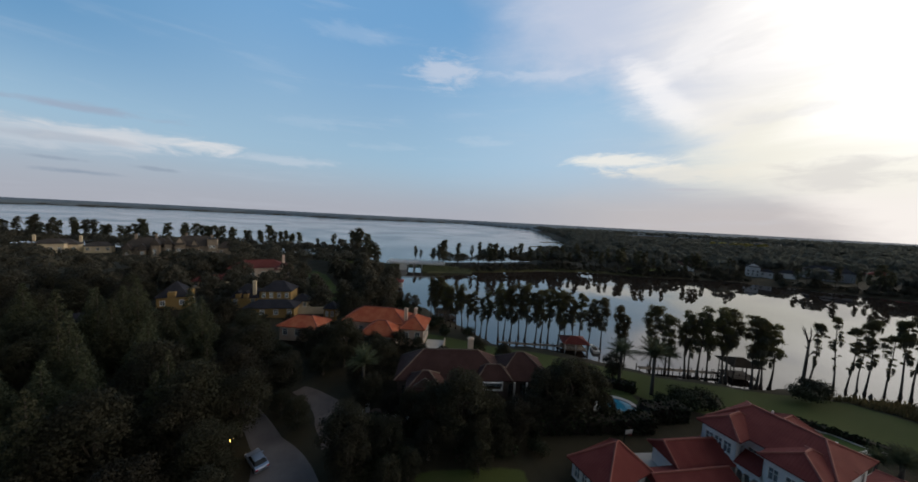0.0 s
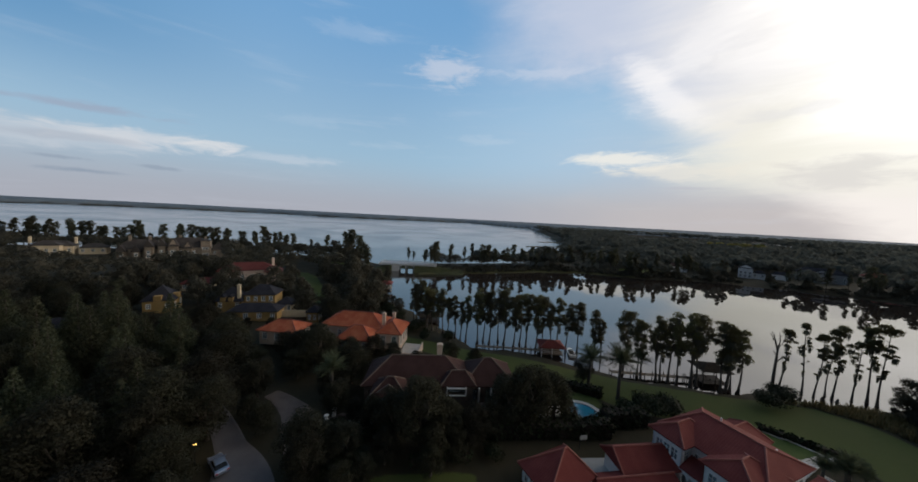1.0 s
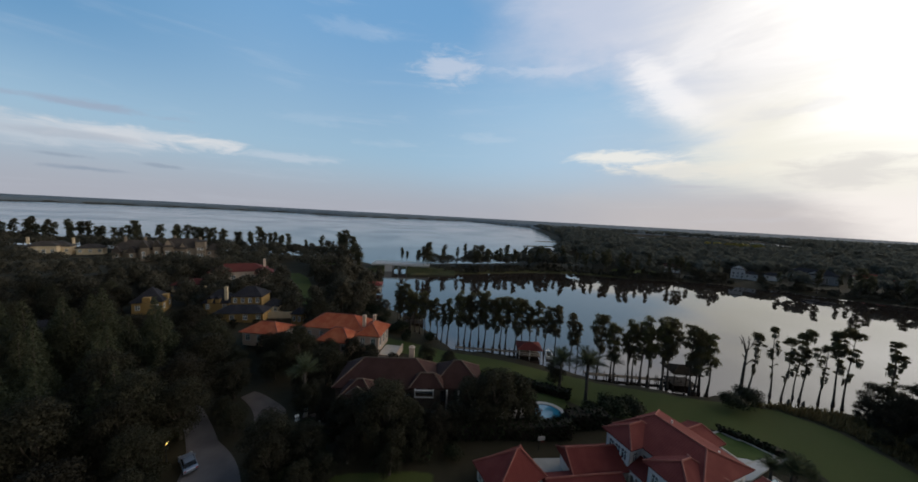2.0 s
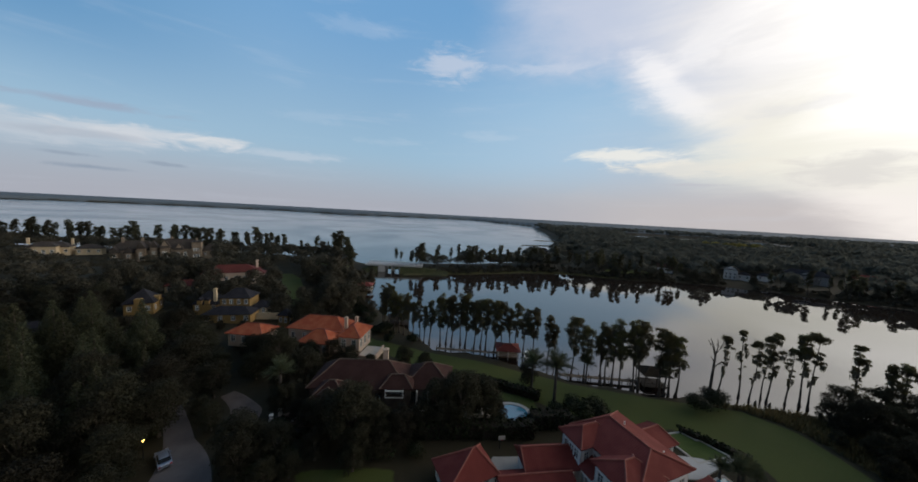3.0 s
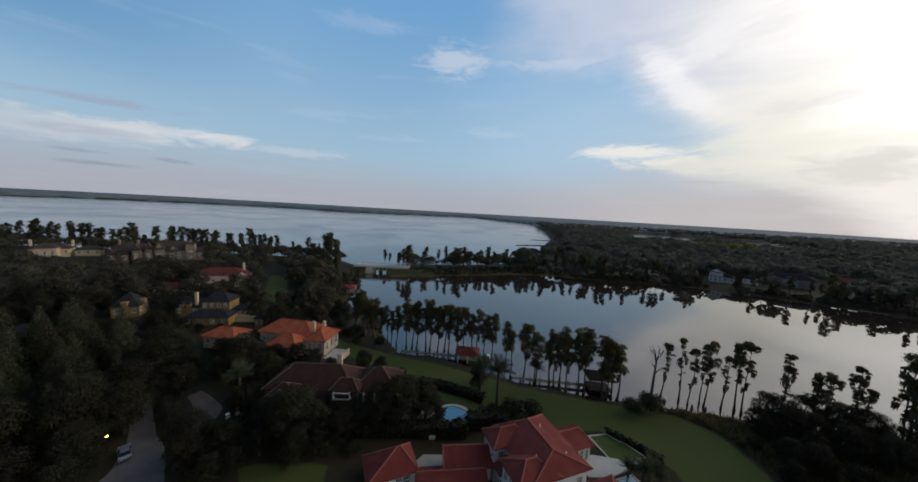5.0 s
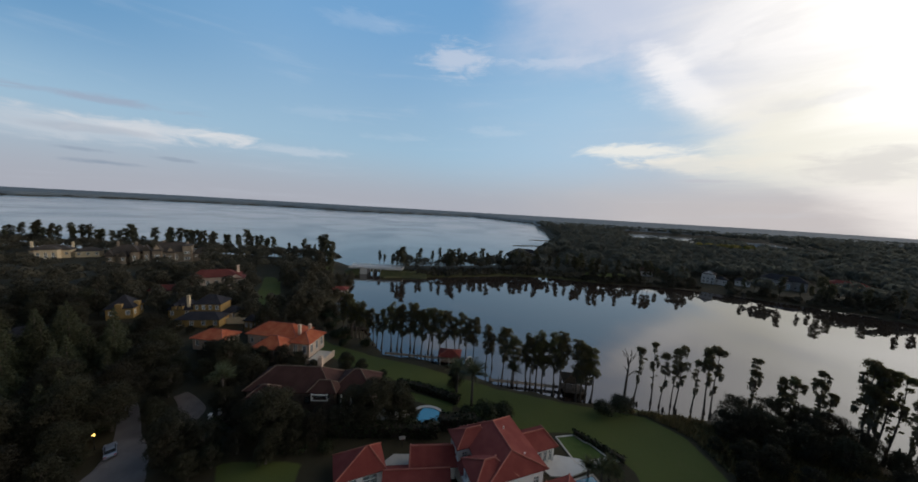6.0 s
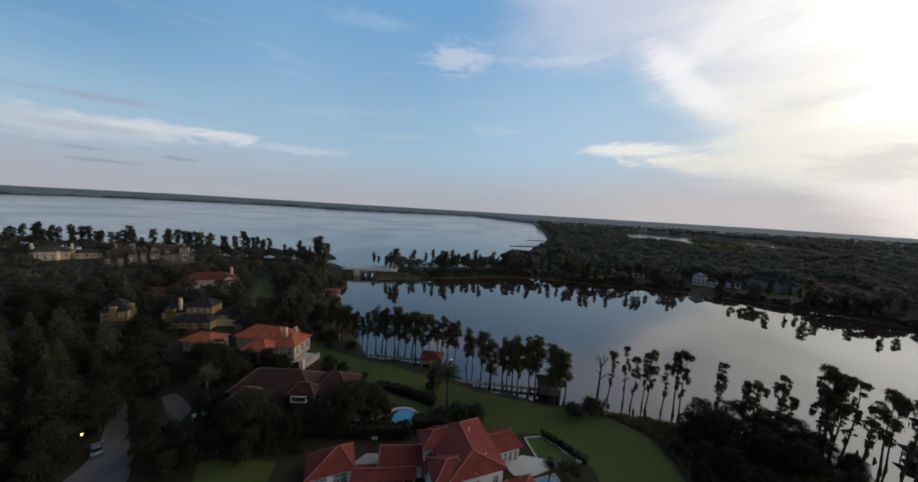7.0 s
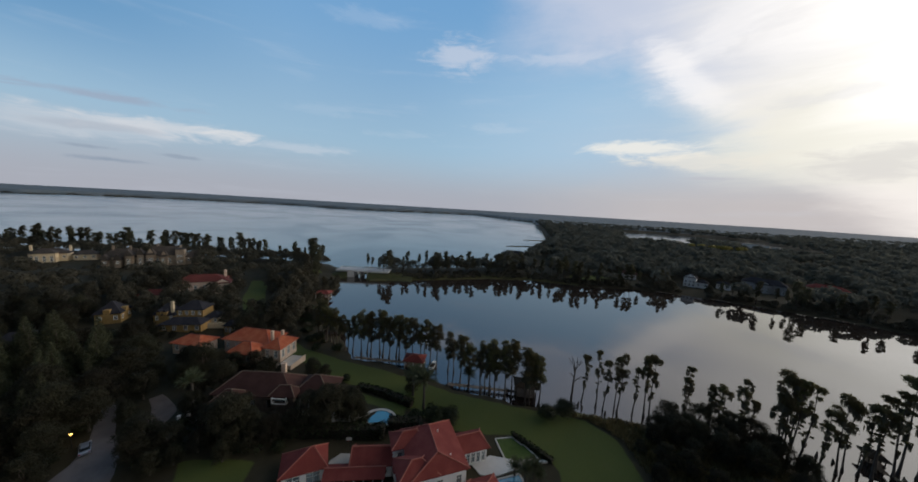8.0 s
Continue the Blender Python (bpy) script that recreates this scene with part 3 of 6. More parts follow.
def ribbon(name, line, widths, mat, label, category, lift=0.06):
    """A strip of paving laid over the ground, with a shallow edge."""
    pts, ws = [], []
    for i in range(len(line) - 1):
        p, q = Vector(line[i]), Vector(line[i + 1])
        o = Vector(line[max(i - 1, 0)])
        r = Vector(line[min(i + 2, len(line) - 1)])
        n = max(2, int((q - p).length / 0.8))
        for k in range(n):
            u = k / n
            a = 0.5 * ((2 * p) + (q - o) * u + (2 * o - 5 * p + 4 * q - r) * u * u + (3 * p - o - 3 * q + r) * u ** 3)
            pts.append(a)
            ws.append(widths[i] + (widths[i + 1] - widths[i]) * u)
    pts.append(Vector(line[-1]))
    ws.append(widths[-1])
    s, cols = Shape(), 9
    for i, p in enumerate(pts):
        d = (pts[min(i + 1, len(pts) - 1)] - pts[max(i - 1, 0)]).normalized()
        side = Vector((-d.y, d.x))
        for k in range(cols):
            w = p + side * ws[i] * (k / (cols - 1) - 0.5)
            edge = k in (0, cols - 1)
            s.v.append((w.x, w.y, land_at(w.x, w.y) + (-0.05 if edge else lift)))
    for i in range(len(pts) - 1):
        for k in range(cols - 1):
            a = i * cols + k
            s.f.append((a, a + cols, a + cols + 1, a + 1))
    return tagged(part(name, s, mat), label, category, kind="structure")


ROAD = [(-12, 22), (-20.5, 33.5), (-24, 39.6), (-29.0, 44.6), (-34.5, 49.5), (-42, 55), (-56, 61)]
ribbon("road", [(4, -30), (-4, 4)] + ROAD, [11, 11, 12, 13, 8.6, 4.8, 4.2, 4, 4], M["asphalt"], "pale winding asphalt lane between dark trees", "road")
DRIVE = [(-18.9, 44.6), (-19.7, 46.4), (-21.4, 50), (-22.8, 53.2), (-27, 56.6), (-32, 59.5)]
ribbon("driveway", DRIVE, [2.8, 3.4, 5.4, 6.2, 4.4, 3.2], M["pavers"], "brown paved driveway turning before a house", "road")


# ---- houses ----
def wall_run(x0, y0, x1, y1, z0, z1, openings, thick=0.25):
    """One wall from point to point, with its openings (u0, u1, v0, v1) cut through."""
    d = Vector((x1 - x0, y1 - y0))
    length = d.length
    d.normalize()
    n = Vector((-d.y, d.x)) * thick
    us = sorted({0.0, length, *(u for o in openings for u in o[:2])})
    vs = sorted({0.0, z1 - z0, *(v for o in openings for v in o[2:4])})
    s, nu, nv = Shape(), len(us), len(vs)
    for off in (Vector((0, 0)), n):
        for v in vs:
            for u in us:
                p = Vector((x0, y0)) + d * u + off
                s.v.append((p.x, p.y, z0 + v))

    def solid(i, j):
        if not (0 <= i < nu - 1 and 0 <= j < nv - 1):
            return False
        u, v = (us[i] + us[i + 1]) / 2, (vs[j] + vs[j + 1]) / 2
        return not any(o[0] < u < o[1] and o[2] < v < o[3] for o in openings)

    def at(i, j, k):
        return k * nu * nv + j * nu + i

    for i in range(nu - 1):
        for j in range(nv - 1):
            if not solid(i, j):
                continue
            s.f.append((at(i, j, 0), at(i + 1, j, 0), at(i + 1, j + 1, 0), at(i, j + 1, 0)))
            s.f.append((at(i, j + 1, 1), at(i + 1, j + 1, 1), at(i + 1, j, 1), at(i, j, 1)))
            for (p, q), (e, g) in (((i - 1, j), ((i, j), (i, j + 1))), ((i + 1, j), ((i + 1, j + 1), (i + 1, j))), ((i, j - 1), ((i + 1, j), (i, j))), ((i, j + 1), ((i, j + 1), (i + 1, j + 1)))):
                if not solid(p, q):
                    s.f.append((at(*e, 0), at(*g, 0), at(*g, 1), at(*e, 1)))
    return s


def window_at(parent, x0, y0, dx, dy, z0, o, arch=False, trim="trim", mullions=1):
    """A framed pane in the opening o of a wall that starts at x0, y0 and runs along dx, dy."""
    u0, u1, v0, v1 = o
    nx, ny = -dy, dx

    def at(u, depth, z):
        return (x0 + dx * u + nx * depth, y0 + dy * u + ny * depth, z0 + z)

    def bar(s, ua, ub, va, vb, da=-0.05, db=0.14):
        s.hexa([at(ua, da, va), at(ub, da, va), at(ub, db, va), at(ua, db, va)], [at(ua, da, vb), at(ub, da, vb), at(ub, db, vb), at(ua, db, vb)])

    f = Shape()
    w = 0.12
    bar(f, u0 - w, u0, v0 - w, v1 + w)
    bar(f, u1, u1 + w, v0 - w, v1 + w)
    bar(f, u0, u1, v1, v1 + w)
    bar(f, u0, u1, v0 - w, v0, -0.12)
    for k in range(mullions):
        um = u0 + (u1 - u0) * (k + 1) / (mullions + 1)
        bar(f, um - 0.03, um + 0.03, v0, v1, 0.02, 0.09)
    if v1 - v0 > 1.3:
        vm = v0 + (v1 - v0) * 0.62
        bar(f, u0, u1, vm - 0.03, vm + 0.03, 0.025, 0.085)
    frame_ob = part("window_frame", f, M[trim], parent)
    p = Shape()
    bar(p, u0, u1, v0, v1, 0.10, 0.12)
    pane = part("pane", p, M["glass"], frame_ob)
    pane.visible_shadow = False
    return frame_ob


def hip_roof(s, caps, x0, x1, y0, y1, z, rise, over=0.6, gable=(), lift=0.18, inset=None):
    """A hipped roof with a soffit; caps collects the ridge and hip lines. gable: ends among 'w', 'e', 's', 'n' kept upright."""
    x0, x1, y0, y1 = x0 - over, x1 + over, y0 - over, y1 + over
    w, d = x1 - x0, y1 - y0
    zt = z + rise
    if w >= d:
        in0, in1 = inset or (min(d / 2, w / 2),) * 2
        in0, in1 = 0.0 if "w" in gable else in0, 0.0 if "e" in gable else in1
        r0, r1 = (x0 + in0, (y0 + y1) / 2, zt), (x1 - in1, (y0 + y1) / 2, zt)
        faces = [[(x0, y0), (x1, y0), r1, r0], [(x1, y1), (x0, y1), r0, r1], [(x1, y0), (x1, y1), r1], [(x0, y1), (x0, y0), r0]]
        hips = [((x0, y0), r0), ((x0, y1), r0), ((x1, y0), r1), ((x1, y1), r1)]
    else:
        in0, in1 = inset or (w / 2, w / 2)
        in0, in1 = 0.0 if "s" in gable else in0, 0.0 if "n" in gable else in1
        r0, r1 = ((x0 + x1) / 2, y0 + in0, zt), ((x0 + x1) / 2, y1 - in1, zt)
        faces = [[(x1, y0), (x1, y1), r1, r0], [(x0, y1), (x0, y0), r0, r1], [(x0, y0), (x1, y0), r0], [(x1, y1), (x0, y1), r1]]
        hips = [((x0, y0), r0), ((x1, y0), r0), ((x0, y1), r1), ((x1, y1), r1)]
    for f in faces:
        s.face(*[(p[0], p[1], z if len(p) == 2 else p[2]) for p in f])
    ring = [(x0, y0), (x1, y0), (x1, y1), (x0, y1)]
    for (ax, ay), (bx, by) in zip(ring, ring[1:] + ring[:1]):
        s.face((ax, ay, z - lift), (bx, by, z - lift), (bx, by, z), (ax, ay, z))
    s.face(*[(x, y, z - lift) for x, y in reversed(ring)])
    for (hx, hy), r in hips:
        caps.append(((hx, hy, z), r))
    if (Vector(r0) - Vector(r1)).length > 0.3:
        caps.append((r0, r1))
    return r0, r1


def cap_line(p, q, radius=0.14):
    s = Shape()
    up = Vector((0, 0, 0.03))
    s.tube([Vector(p) + up, Vector(p).lerp(Vector(q), 0.5) + up, Vector(q) + up], [radius] * 3, 6)
    return s


def chimney(parent, x, y, z0, z1, w=1.0, d=0.8, mat="cream_stucco"):
    s = Shape()
    s.box(x - w / 2, x + w / 2, y - d / 2, y + d / 2, z0, z1 - 0.25)
    s.box(x - w / 2 - 0.1, x + w / 2 + 0.1, y - d / 2 - 0.1, y + d / 2 + 0.1, z1 - 0.25, z1)
    s.box(x - w / 4, x + w / 4, y - d / 4, y + d / 4, z1, z1 + 0.25)
    return part("chimney", s, M[mat], parent)


def block(home, x0, x1, y0, y1, z0, h, rise, wall, roof, ridge, holes=None, over=0.6, gable=(), trim="trim", mullions=1, inset=None):
    """One block of a house: four walls with windows, and its own roof. holes: side -> openings."""
    holes = holes or {}
    runs = {"s": (x0, y0, x1, y0), "e": (x1, y0, x1, y1), "n": (x1, y1, x0, y1), "w": (x0, y1, x0, y0)}
    for side, (ax, ay, bx, by) in runs.items():
        part("wall", wall_run(ax, ay, bx, by, z0, z0 + h, holes.get(side, [])), M[wall], home)
    if gable:
        g = Shape()
        for side in gable:
            ax, ay, bx, by = runs[side]
            n = Vector((-(by - ay), bx - ax)).normalized() * 0.25
            mx, my = (ax + bx) / 2, (ay + by) / 2
            tri = [(ax, ay, z0 + h), (bx, by, z0 + h), (mx, my, z0 + h + rise * 0.93)]
            g.hexa(tri, [(a + n.x, b + n.y, c) for a, b, c in tri])
        part("gable", g, M[wall], home)
    for side, items in holes.items():
        ax, ay, bx, by = runs[side]
        length = math.hypot(bx - ax, by - ay)
        for o in items:
            window_at(home, ax, ay, (bx - ax) / length, (by - ay) / length, z0, o, trim=trim, mullions=mullions)
    r, caps = Shape(), []
    hip_roof(r, caps, x0, x1, y0, y1, z0 + h, rise, over, gable, inset=inset)
    roof_ob = part("roof", r, M[roof], home)
    if ridge:
        for p, q in caps:
            part("ridge_cap", cap_line(p, q), M[ridge], roof_ob)


def spaced(length, n, w, v0, v1, lo=1.0, hi=None):
    """n equal openings along a wall."""
    hi = length - lo if hi is None else hi
    gap = (hi - lo - n * w) / max(n - 1, 1) if n > 1 else 0
    return [(lo + i * (w + gap), lo + i * (w + gap) + w, v0, v1) for i in range(n)]


def arched_opening(s, p, d, n, u0, u1, z0, z1, spring, depth):
    """Fills the wall above an arch between u0 and u1, from the springing line to z1."""
    mid, r = (u0 + u1) / 2, (u1 - u0) / 2
    k = 8
    for i in range(k):
        a, b = math.pi * i / k, math.pi * (i + 1) / k
        ua, ub = mid - r * math.cos(a), mid - r * math.cos(b)
        za, zb = spring + r * math.sin(a), spring + r * math.sin(b)
        low = [(p[0] + d[0] * u + n[0] * e, p[1] + d[1] * u + n[1] * e, z) for u, z, e in ((ua, za, 0), (ub, zb, 0), (ub, zb, depth), (ua, za, depth))]
        top = [(x, y, z1) for x, y, _ in low]
        s.hexa(low, top)


def villa():
    g = 1.7
    home = thing("villa", pose(50.7, 41.9, g, 0, 0, 22.5), "white stucco villa with red barrel-tile hip roofs among hedges", "house")
    W, R, C = "white_stucco", "red_tile", "ridge_red"
    # local x runs from the entrance front to the lake side, local -y towards the drive
    block(home, -4.5, 6.8, -5.7, 7.5, -1.5, 9.0, 2.5, W, R, C, {"e": spaced(13.2, 4, 1.3, 2.2, 4.2) + spaced(13.2, 4, 1.2, 5.6, 7.4), "n": spaced(11.3, 3, 1.1, 5.6, 7.4), "s": spaced(11.3, 3, 1.1, 5.6, 7.4), "w": [(5.0, 6.0, 6.1, 7.5), (6.6, 7.6, 6.1, 7.5)]}, inset=(3.2, 3.2))
    for y0, y1, n, low in ((2.95, 7.45, 3, ()), (-5.65, -0.1, 3, ((1.4, 4.2, 1.6, 4.2),))):
        block(home, -7, 0.5, y0, y1, -1.5, 9.02, 1.75, W, R, C, {"w": spaced(y1 - y0, n, 0.95, 6.1, 7.8, 0.6) + list(low), "s": spaced(7.5, 2, 1.0, 6.1, 7.7, 0.8, 5.5), "n": spaced(7.5, 2, 1.0, 6.1, 7.7, 2.0, 6.7)})
    # arched portico in the recess
    s = Shape()
    y0, y1, xf = -0.05, 2.9, -6.8
    span = y1 - y0
    for i in range(4):
        yy = y1 - 0.15 - i * ((span - 0.3) / 3)
        part("column", Shape().tube([(xf, yy, -0.2), (xf, yy, 0.3), (xf, yy, 2.6), (xf, yy, 2.9)], [0.24, 0.17, 0.15, 0.23], 10), M["trim"], home)
    for i in range(3):
        arched_opening(s, (xf - 0.15, y1), (0, -1), (1, 0), i * span / 3 + 0.12, (i + 1) * span / 3 - 0.12, 2.9, 4.3, 2.9, 0.35)
    for i in range(4):
        s.box(xf - 0.15, xf + 0.2, max(y0, y1 - i * span / 3 - 0.12), min(y1, y1 - i * span / 3 + 0.12), 2.9, 4.3)
    part("arcade", s, M[W], home)
    r = Shape().hexa([(xf - 0.7, y0 + 0.02, 4.2), (-4.5, y0 + 0.02, 4.2), (-4.5, y1 - 0.02, 4.2), (xf - 0.7, y1 - 0.02, 4.2)], [(xf - 0.7, y0 + 0.02, 4.32), (-4.5, y0 + 0.02, 5.5), (-4.5, y1 - 0.02, 5.5), (xf - 0.7, y1 - 0.02, 4.32)])
    part("porch_roof", r, M[R], home)
    part("step", Shape().box(-8.6, -4.6, -0.04, 2.86, -1.0, 0.05).box(-9.2, -8.6, 0.2, 2.6, -1.0, -0.12), M["stone_deck"], home)
    # one-storey wings on the lake side and at the far end
    block(home, 6.8, 15.2, 1.6, 7.0, -1.5, 5.3, 2.0, W, R, C, {"s": spaced(8.4, 6, 0.8, 1.8, 4.3, 0.5), "e": spaced(5.4, 3, 1.1, 1.8, 4.3, 0.5)}, inset=(0.5, 1.7))
    block(home, 1.2, 7.6, -10.4, -5.7, -1.5, 5.0, 1.8, W, R, C, {"w": spaced(4.7, 2, 1.0, 2.2, 4.0)})
    block(home, 7.7, 13.2, -10.8, -5.6, -1.5, 4.8, 1.8, W, R, C, {"e": spaced(5.2, 2, 1.0, 2.2, 4.0)})
    # rooftop vents
    for x, y, z in ((3.9, -3.4, 8.2), (2.8, 3.0, 9.0), (9.5, -8.4, 4.6)):
        part("vent_pipe", Shape().tube([(x, y, z), (x, y, z + 0.9)], [0.13, 0.13], 8), M["trim"], home)
    return home


villa()


def garage():
    home = thing("garage", pose(20.2, 36.9, 2.0, 0, 0, 26), "white stucco garage with red tile hip roof", "garage")
    W, R, C = "white_stucco", "red_tile", "ridge_red"
    block(home, 0.6, 8.9, -0.9, 4.8, -1.0, 4.3, 3.0, W, R, C, {"w": spaced(5.7, 4, 0.8, 1.9, 3.6, 0.5), "s": [(0.8, 3.4, 1.0, 3.5), (4.6, 7.2, 1.0, 3.5)]}, inset=(6.0, 2.9))
    link = thing("service_wing", pose(37.8, 45.2, 1.9, 0, 0, 8), "low white wing with red tile roof beside the courtyard", "house")
    block(link, -4.2, 4.4, -3.6, 1.2, -1.0, 4.3, 2.2, W, R, C, {"s": spaced(8.6, 2, 1.1, 1.9, 3.2)}, gable=("w", "e"))
    walkway = thing("covered_walk", pose(28.4, 39.9, 1.9, 0, 0, 9), "narrow red-tiled roof over a walk on white posts", "covered walk")
    s, c = Shape(), []
    hip_roof(s, c, 0.6, 13.0, -2.6, 1.0, 2.6, 1.0, 0.3, ("w", "e"))
    roof = part("roof", s, M[R], walkway)
    for p, q in c[4:]:
        part("ridge_cap", cap_line(p, q), M[C], roof)
    for i in range(7):
        for y in (-2.4, 0.9):
            part("column", Shape().tube([(0.8 + i * 2.0, y, -1), (0.8 + i * 2.0, y, 2.4)], [0.15, 0.14], 8), M["trim"], walkway)


garage()


def slab(name, ring, z0, z1, mat, label, category, kind=""):
    s = Shape().hexa([(x, y, z0) for x, y in ring], [(x, y, z1) for x, y in ring])
    return tagged(part(name, s, M[mat]), label, category, kind=kind)


slab("courtyard", [(27.6, 41.9), (35.0, 42.9), (36.4, 47.4), (27.4, 46.6)], 0.8, 2.2, "concrete", "pale stone courtyard beside the garage", "pavement", "structure")
slab("terrace", [(60.6, 47.6), (62.6, 45.2), (66.8, 45.4), (73.4, 48.6), (70.6, 50.2), (65.2, 50.8)], 0.6, 1.72, "pale_concrete", "pale stone terrace behind the villa", "pavement", "structure")
slab("garden_path", [(72.4, 49.0), (79.4, 50.5), (79.2, 51.1), (72.2, 49.7)], 0.6, 1.70, "stone_deck", "pale stone path along the small lawn", "pavement", "structure")


def brown_house():
    home = thing("brown_house", pose(3.0, 61.0, 3.7, 0, 0, 4), "large brown shingle house of dark stone behind oaks", "house")
    W, R, C = "brown_stone", "brown_shingle", "ridge_dark"
    block(home, -14, 7, -4.5, 5.0, -1, 5.4, 4.0, W, R, C, {"s": spaced(21, 5, 1.2, 2.2, 4.0)}, trim="dark_wood")
    block(home, 6.5, 17.0, -3.5, 5.5, -1, 5.0, 3.8, W, R, C, {"s": spaced(10.5, 3, 1.6, 1.6, 4.0)}, trim="dark_wood")
    block(home, -11.5, -5.5, -8.5, -3.6, -1, 5.6, 2.4, W, R, C, {"s": spaced(6, 2, 1.2, 2.8, 4.8)}, gable=("s",), trim="dark_wood")
    block(home, 2.0, 8.0, -5.2, -2.0, -1, 6.0, 2.2, W, R, C, {"s": [(1.0, 4.6, 4.4, 5.8)]}, trim="dark_wood")
    chimney(home, 1.0, 3.0, 5, 9.8, 1.2, 0.9, "pink_stucco")
    # white balustraded balcony and porch posts
    s = Shape()
    for z0, z1 in ((3.2, 3.4), (4.7, 4.9)):
        s.box(2.6, 6.6, -6.3, -6.1, z0, z1)
    for x in (2.6, 6.4):
        s.box(x, x + 0.2, -6.3, -6.1, 3.2, 4.9)
        s.box(x, x + 0.2, -6.3, -5.2, 3.2, 3.4)
        s.box(x, x + 0.2, -6.3, -5.2, 4.7, 4.9)
    part("balcony", s, M["trim"], home, "white balcony frame")
    for x in (9.4, 11.9):
        part("column", Shape().tube([(x, -4.5, -1), (x, -4.5, 3.9)], [0.22, 0.20], 10), M["trim"], home)
    part("porch_floor", Shape().box(9.5, 17, -6.2, -3.5, -1.0, 0.15), M["stone_deck"], home)


brown_house()


def orange_house():
    home = thing("orange_house", pose(-20.5, 84.5, 4.2, 0, 0, -4), "cream villa with weathered orange tile roofs", "house")
    W, R, C = "pink_stucco", "orange_tile", "ridge_red"
    block(home, -12, 6, -1, 8, -1, 5.6, 3.0, W, R, C, {"s": spaced(18, 5, 1.1, 2.4, 4.2)})
    block(home, -4, 5, -7.5, -0.8, -1, 4.6, 2.8, W, R, C, {"s": spaced(9, 3, 1.1, 2.0, 3.8), "e": spaced(6.7, 2, 1.1, 2.0, 3.8)})
    block(home, 5.5, 12, -3.0, 6.0, -1, 5.2, 2.4, W, R, C, {"s": spaced(6.5, 2, 1.3, 1.6, 4.2), "e": spaced(9, 3, 1.2, 1.6, 4.2)})
    block(home, -28.5, -17.5, -5.5, 1.5, -1, 4.2, 2.2, W, R, C, {"s": spaced(10.5, 3, 1.3, 1.6, 3.4)})
    chimney(home, 6.0, 1.0, 4, 8.6, 0.9, 0.8, W)
    chimney(home, 8.4, 3.2, 4, 8.2, 0.8, 0.7, W)
    part("patio", Shape().box(12.3, 17.5, -5.0, 3.0, -3.5, -1.0), M["stone_deck"], home, "pale paved patio with a low wall")
    part("terrace_wall", Shape().box(12.3, 17.5, -5.3, -5.0, -3.5, -0.2).box(17.5, 17.8, -5.3, 3.0, -3.5, -0.2), M[W], home)


orange_house()


def yellow_house():
    home = thing("yellow_house", pose(-65.5, 103, 4.6, 0, 0, 12) @ Matrix.Diagonal((0.8, 0.8, 0.95, 1)), "yellow stucco house with dark slate roofs", "house")
    W, R, C = "yellow_stucco", "slate", ""
    block(home, -4.5, 8, -1, 8, -1, 7.8, 3.2, W, R, C, {"s": spaced(12.5, 4, 1.3, 5.4, 7.1)})
    block(home, -15, -5, -2, 6, -1, 5.6, 4.4, W, R, C, {"s": spaced(10, 2, 1.3, 3.2, 5.0)})
    block(home, -7, 12, -9.5, -1.2, -1, 3.6, 2.2, W, R, C, {"s": spaced(19, 4, 1.6, 1.2, 2.9)})
    block(home, 8.2, 15, 0, 6, -1, 3.8, 2.2, "cream_stucco", R, C, {"s": spaced(6.8, 2, 1.1, 1.6, 3.2)})
    chimney(home, -6.2, -1.2, 5, 10.6, 1.2, 0.9, "cream_stucco")
    for x in (-12, -9):
        s = Shape().box(x - 0.9, x + 0.9, -2.8, -0.6, 4.6, 6.2)
        d = part("dormer", s, M[W], home)
        part("dormer_roof", Shape().hexa([(x - 1.1, -3.0, 6.2), (x + 1.1, -3.0, 6.2), (x + 1.1, 0.4, 6.2), (x - 1.1, 0.4, 6.2)], [(x - 0.05, -3.0, 7.1), (x + 0.05, -3.0, 7.1), (x + 0.05, 0.4, 7.1), (x - 0.05, 0.4, 7.1)]), M["slate"], d)
    part("garden_wall", Shape().box(12, 26, -4.2, -3.9, -1.2, 1.4), M["cream_stucco"], home)
    tower = thing("gazebo", pose(-42.5, 99.5, 4.0, 0, 0, 0), "small yellow garden pavilion with dark pointed roof", "gazebo")
    block(tower, -1.9, 1.9, -1.9, 1.9, -1, 4.4, 2.0, W, R, C, {s: spaced(3.8, 2, 0.8, 1.8, 3.4, 0.6) for s in "swe"}, over=0.4)
    lodge = thing("yellow_lodge", pose(-97, 100.5, 4.4, 0, 0, 28), "yellow lodge with steep dark slate roof", "house")
    block(lodge, -4, 4, -4, 4, -1, 5.4, 4.6, W, R, C, {s: spaced(8, 2, 1.1, 2.6, 4.2) for s in "swe"}, over=0.5)
    s = Shape().box(-1.0, 1.0, -4.6, -2.4, 4.3, 6.0)
    part("dormer", s, M[W], lodge)
    part("dormer", Shape().box(2.4, 4.6, -1.0, 1.0, 4.3, 6.0), M[W], lodge)


yellow_house()


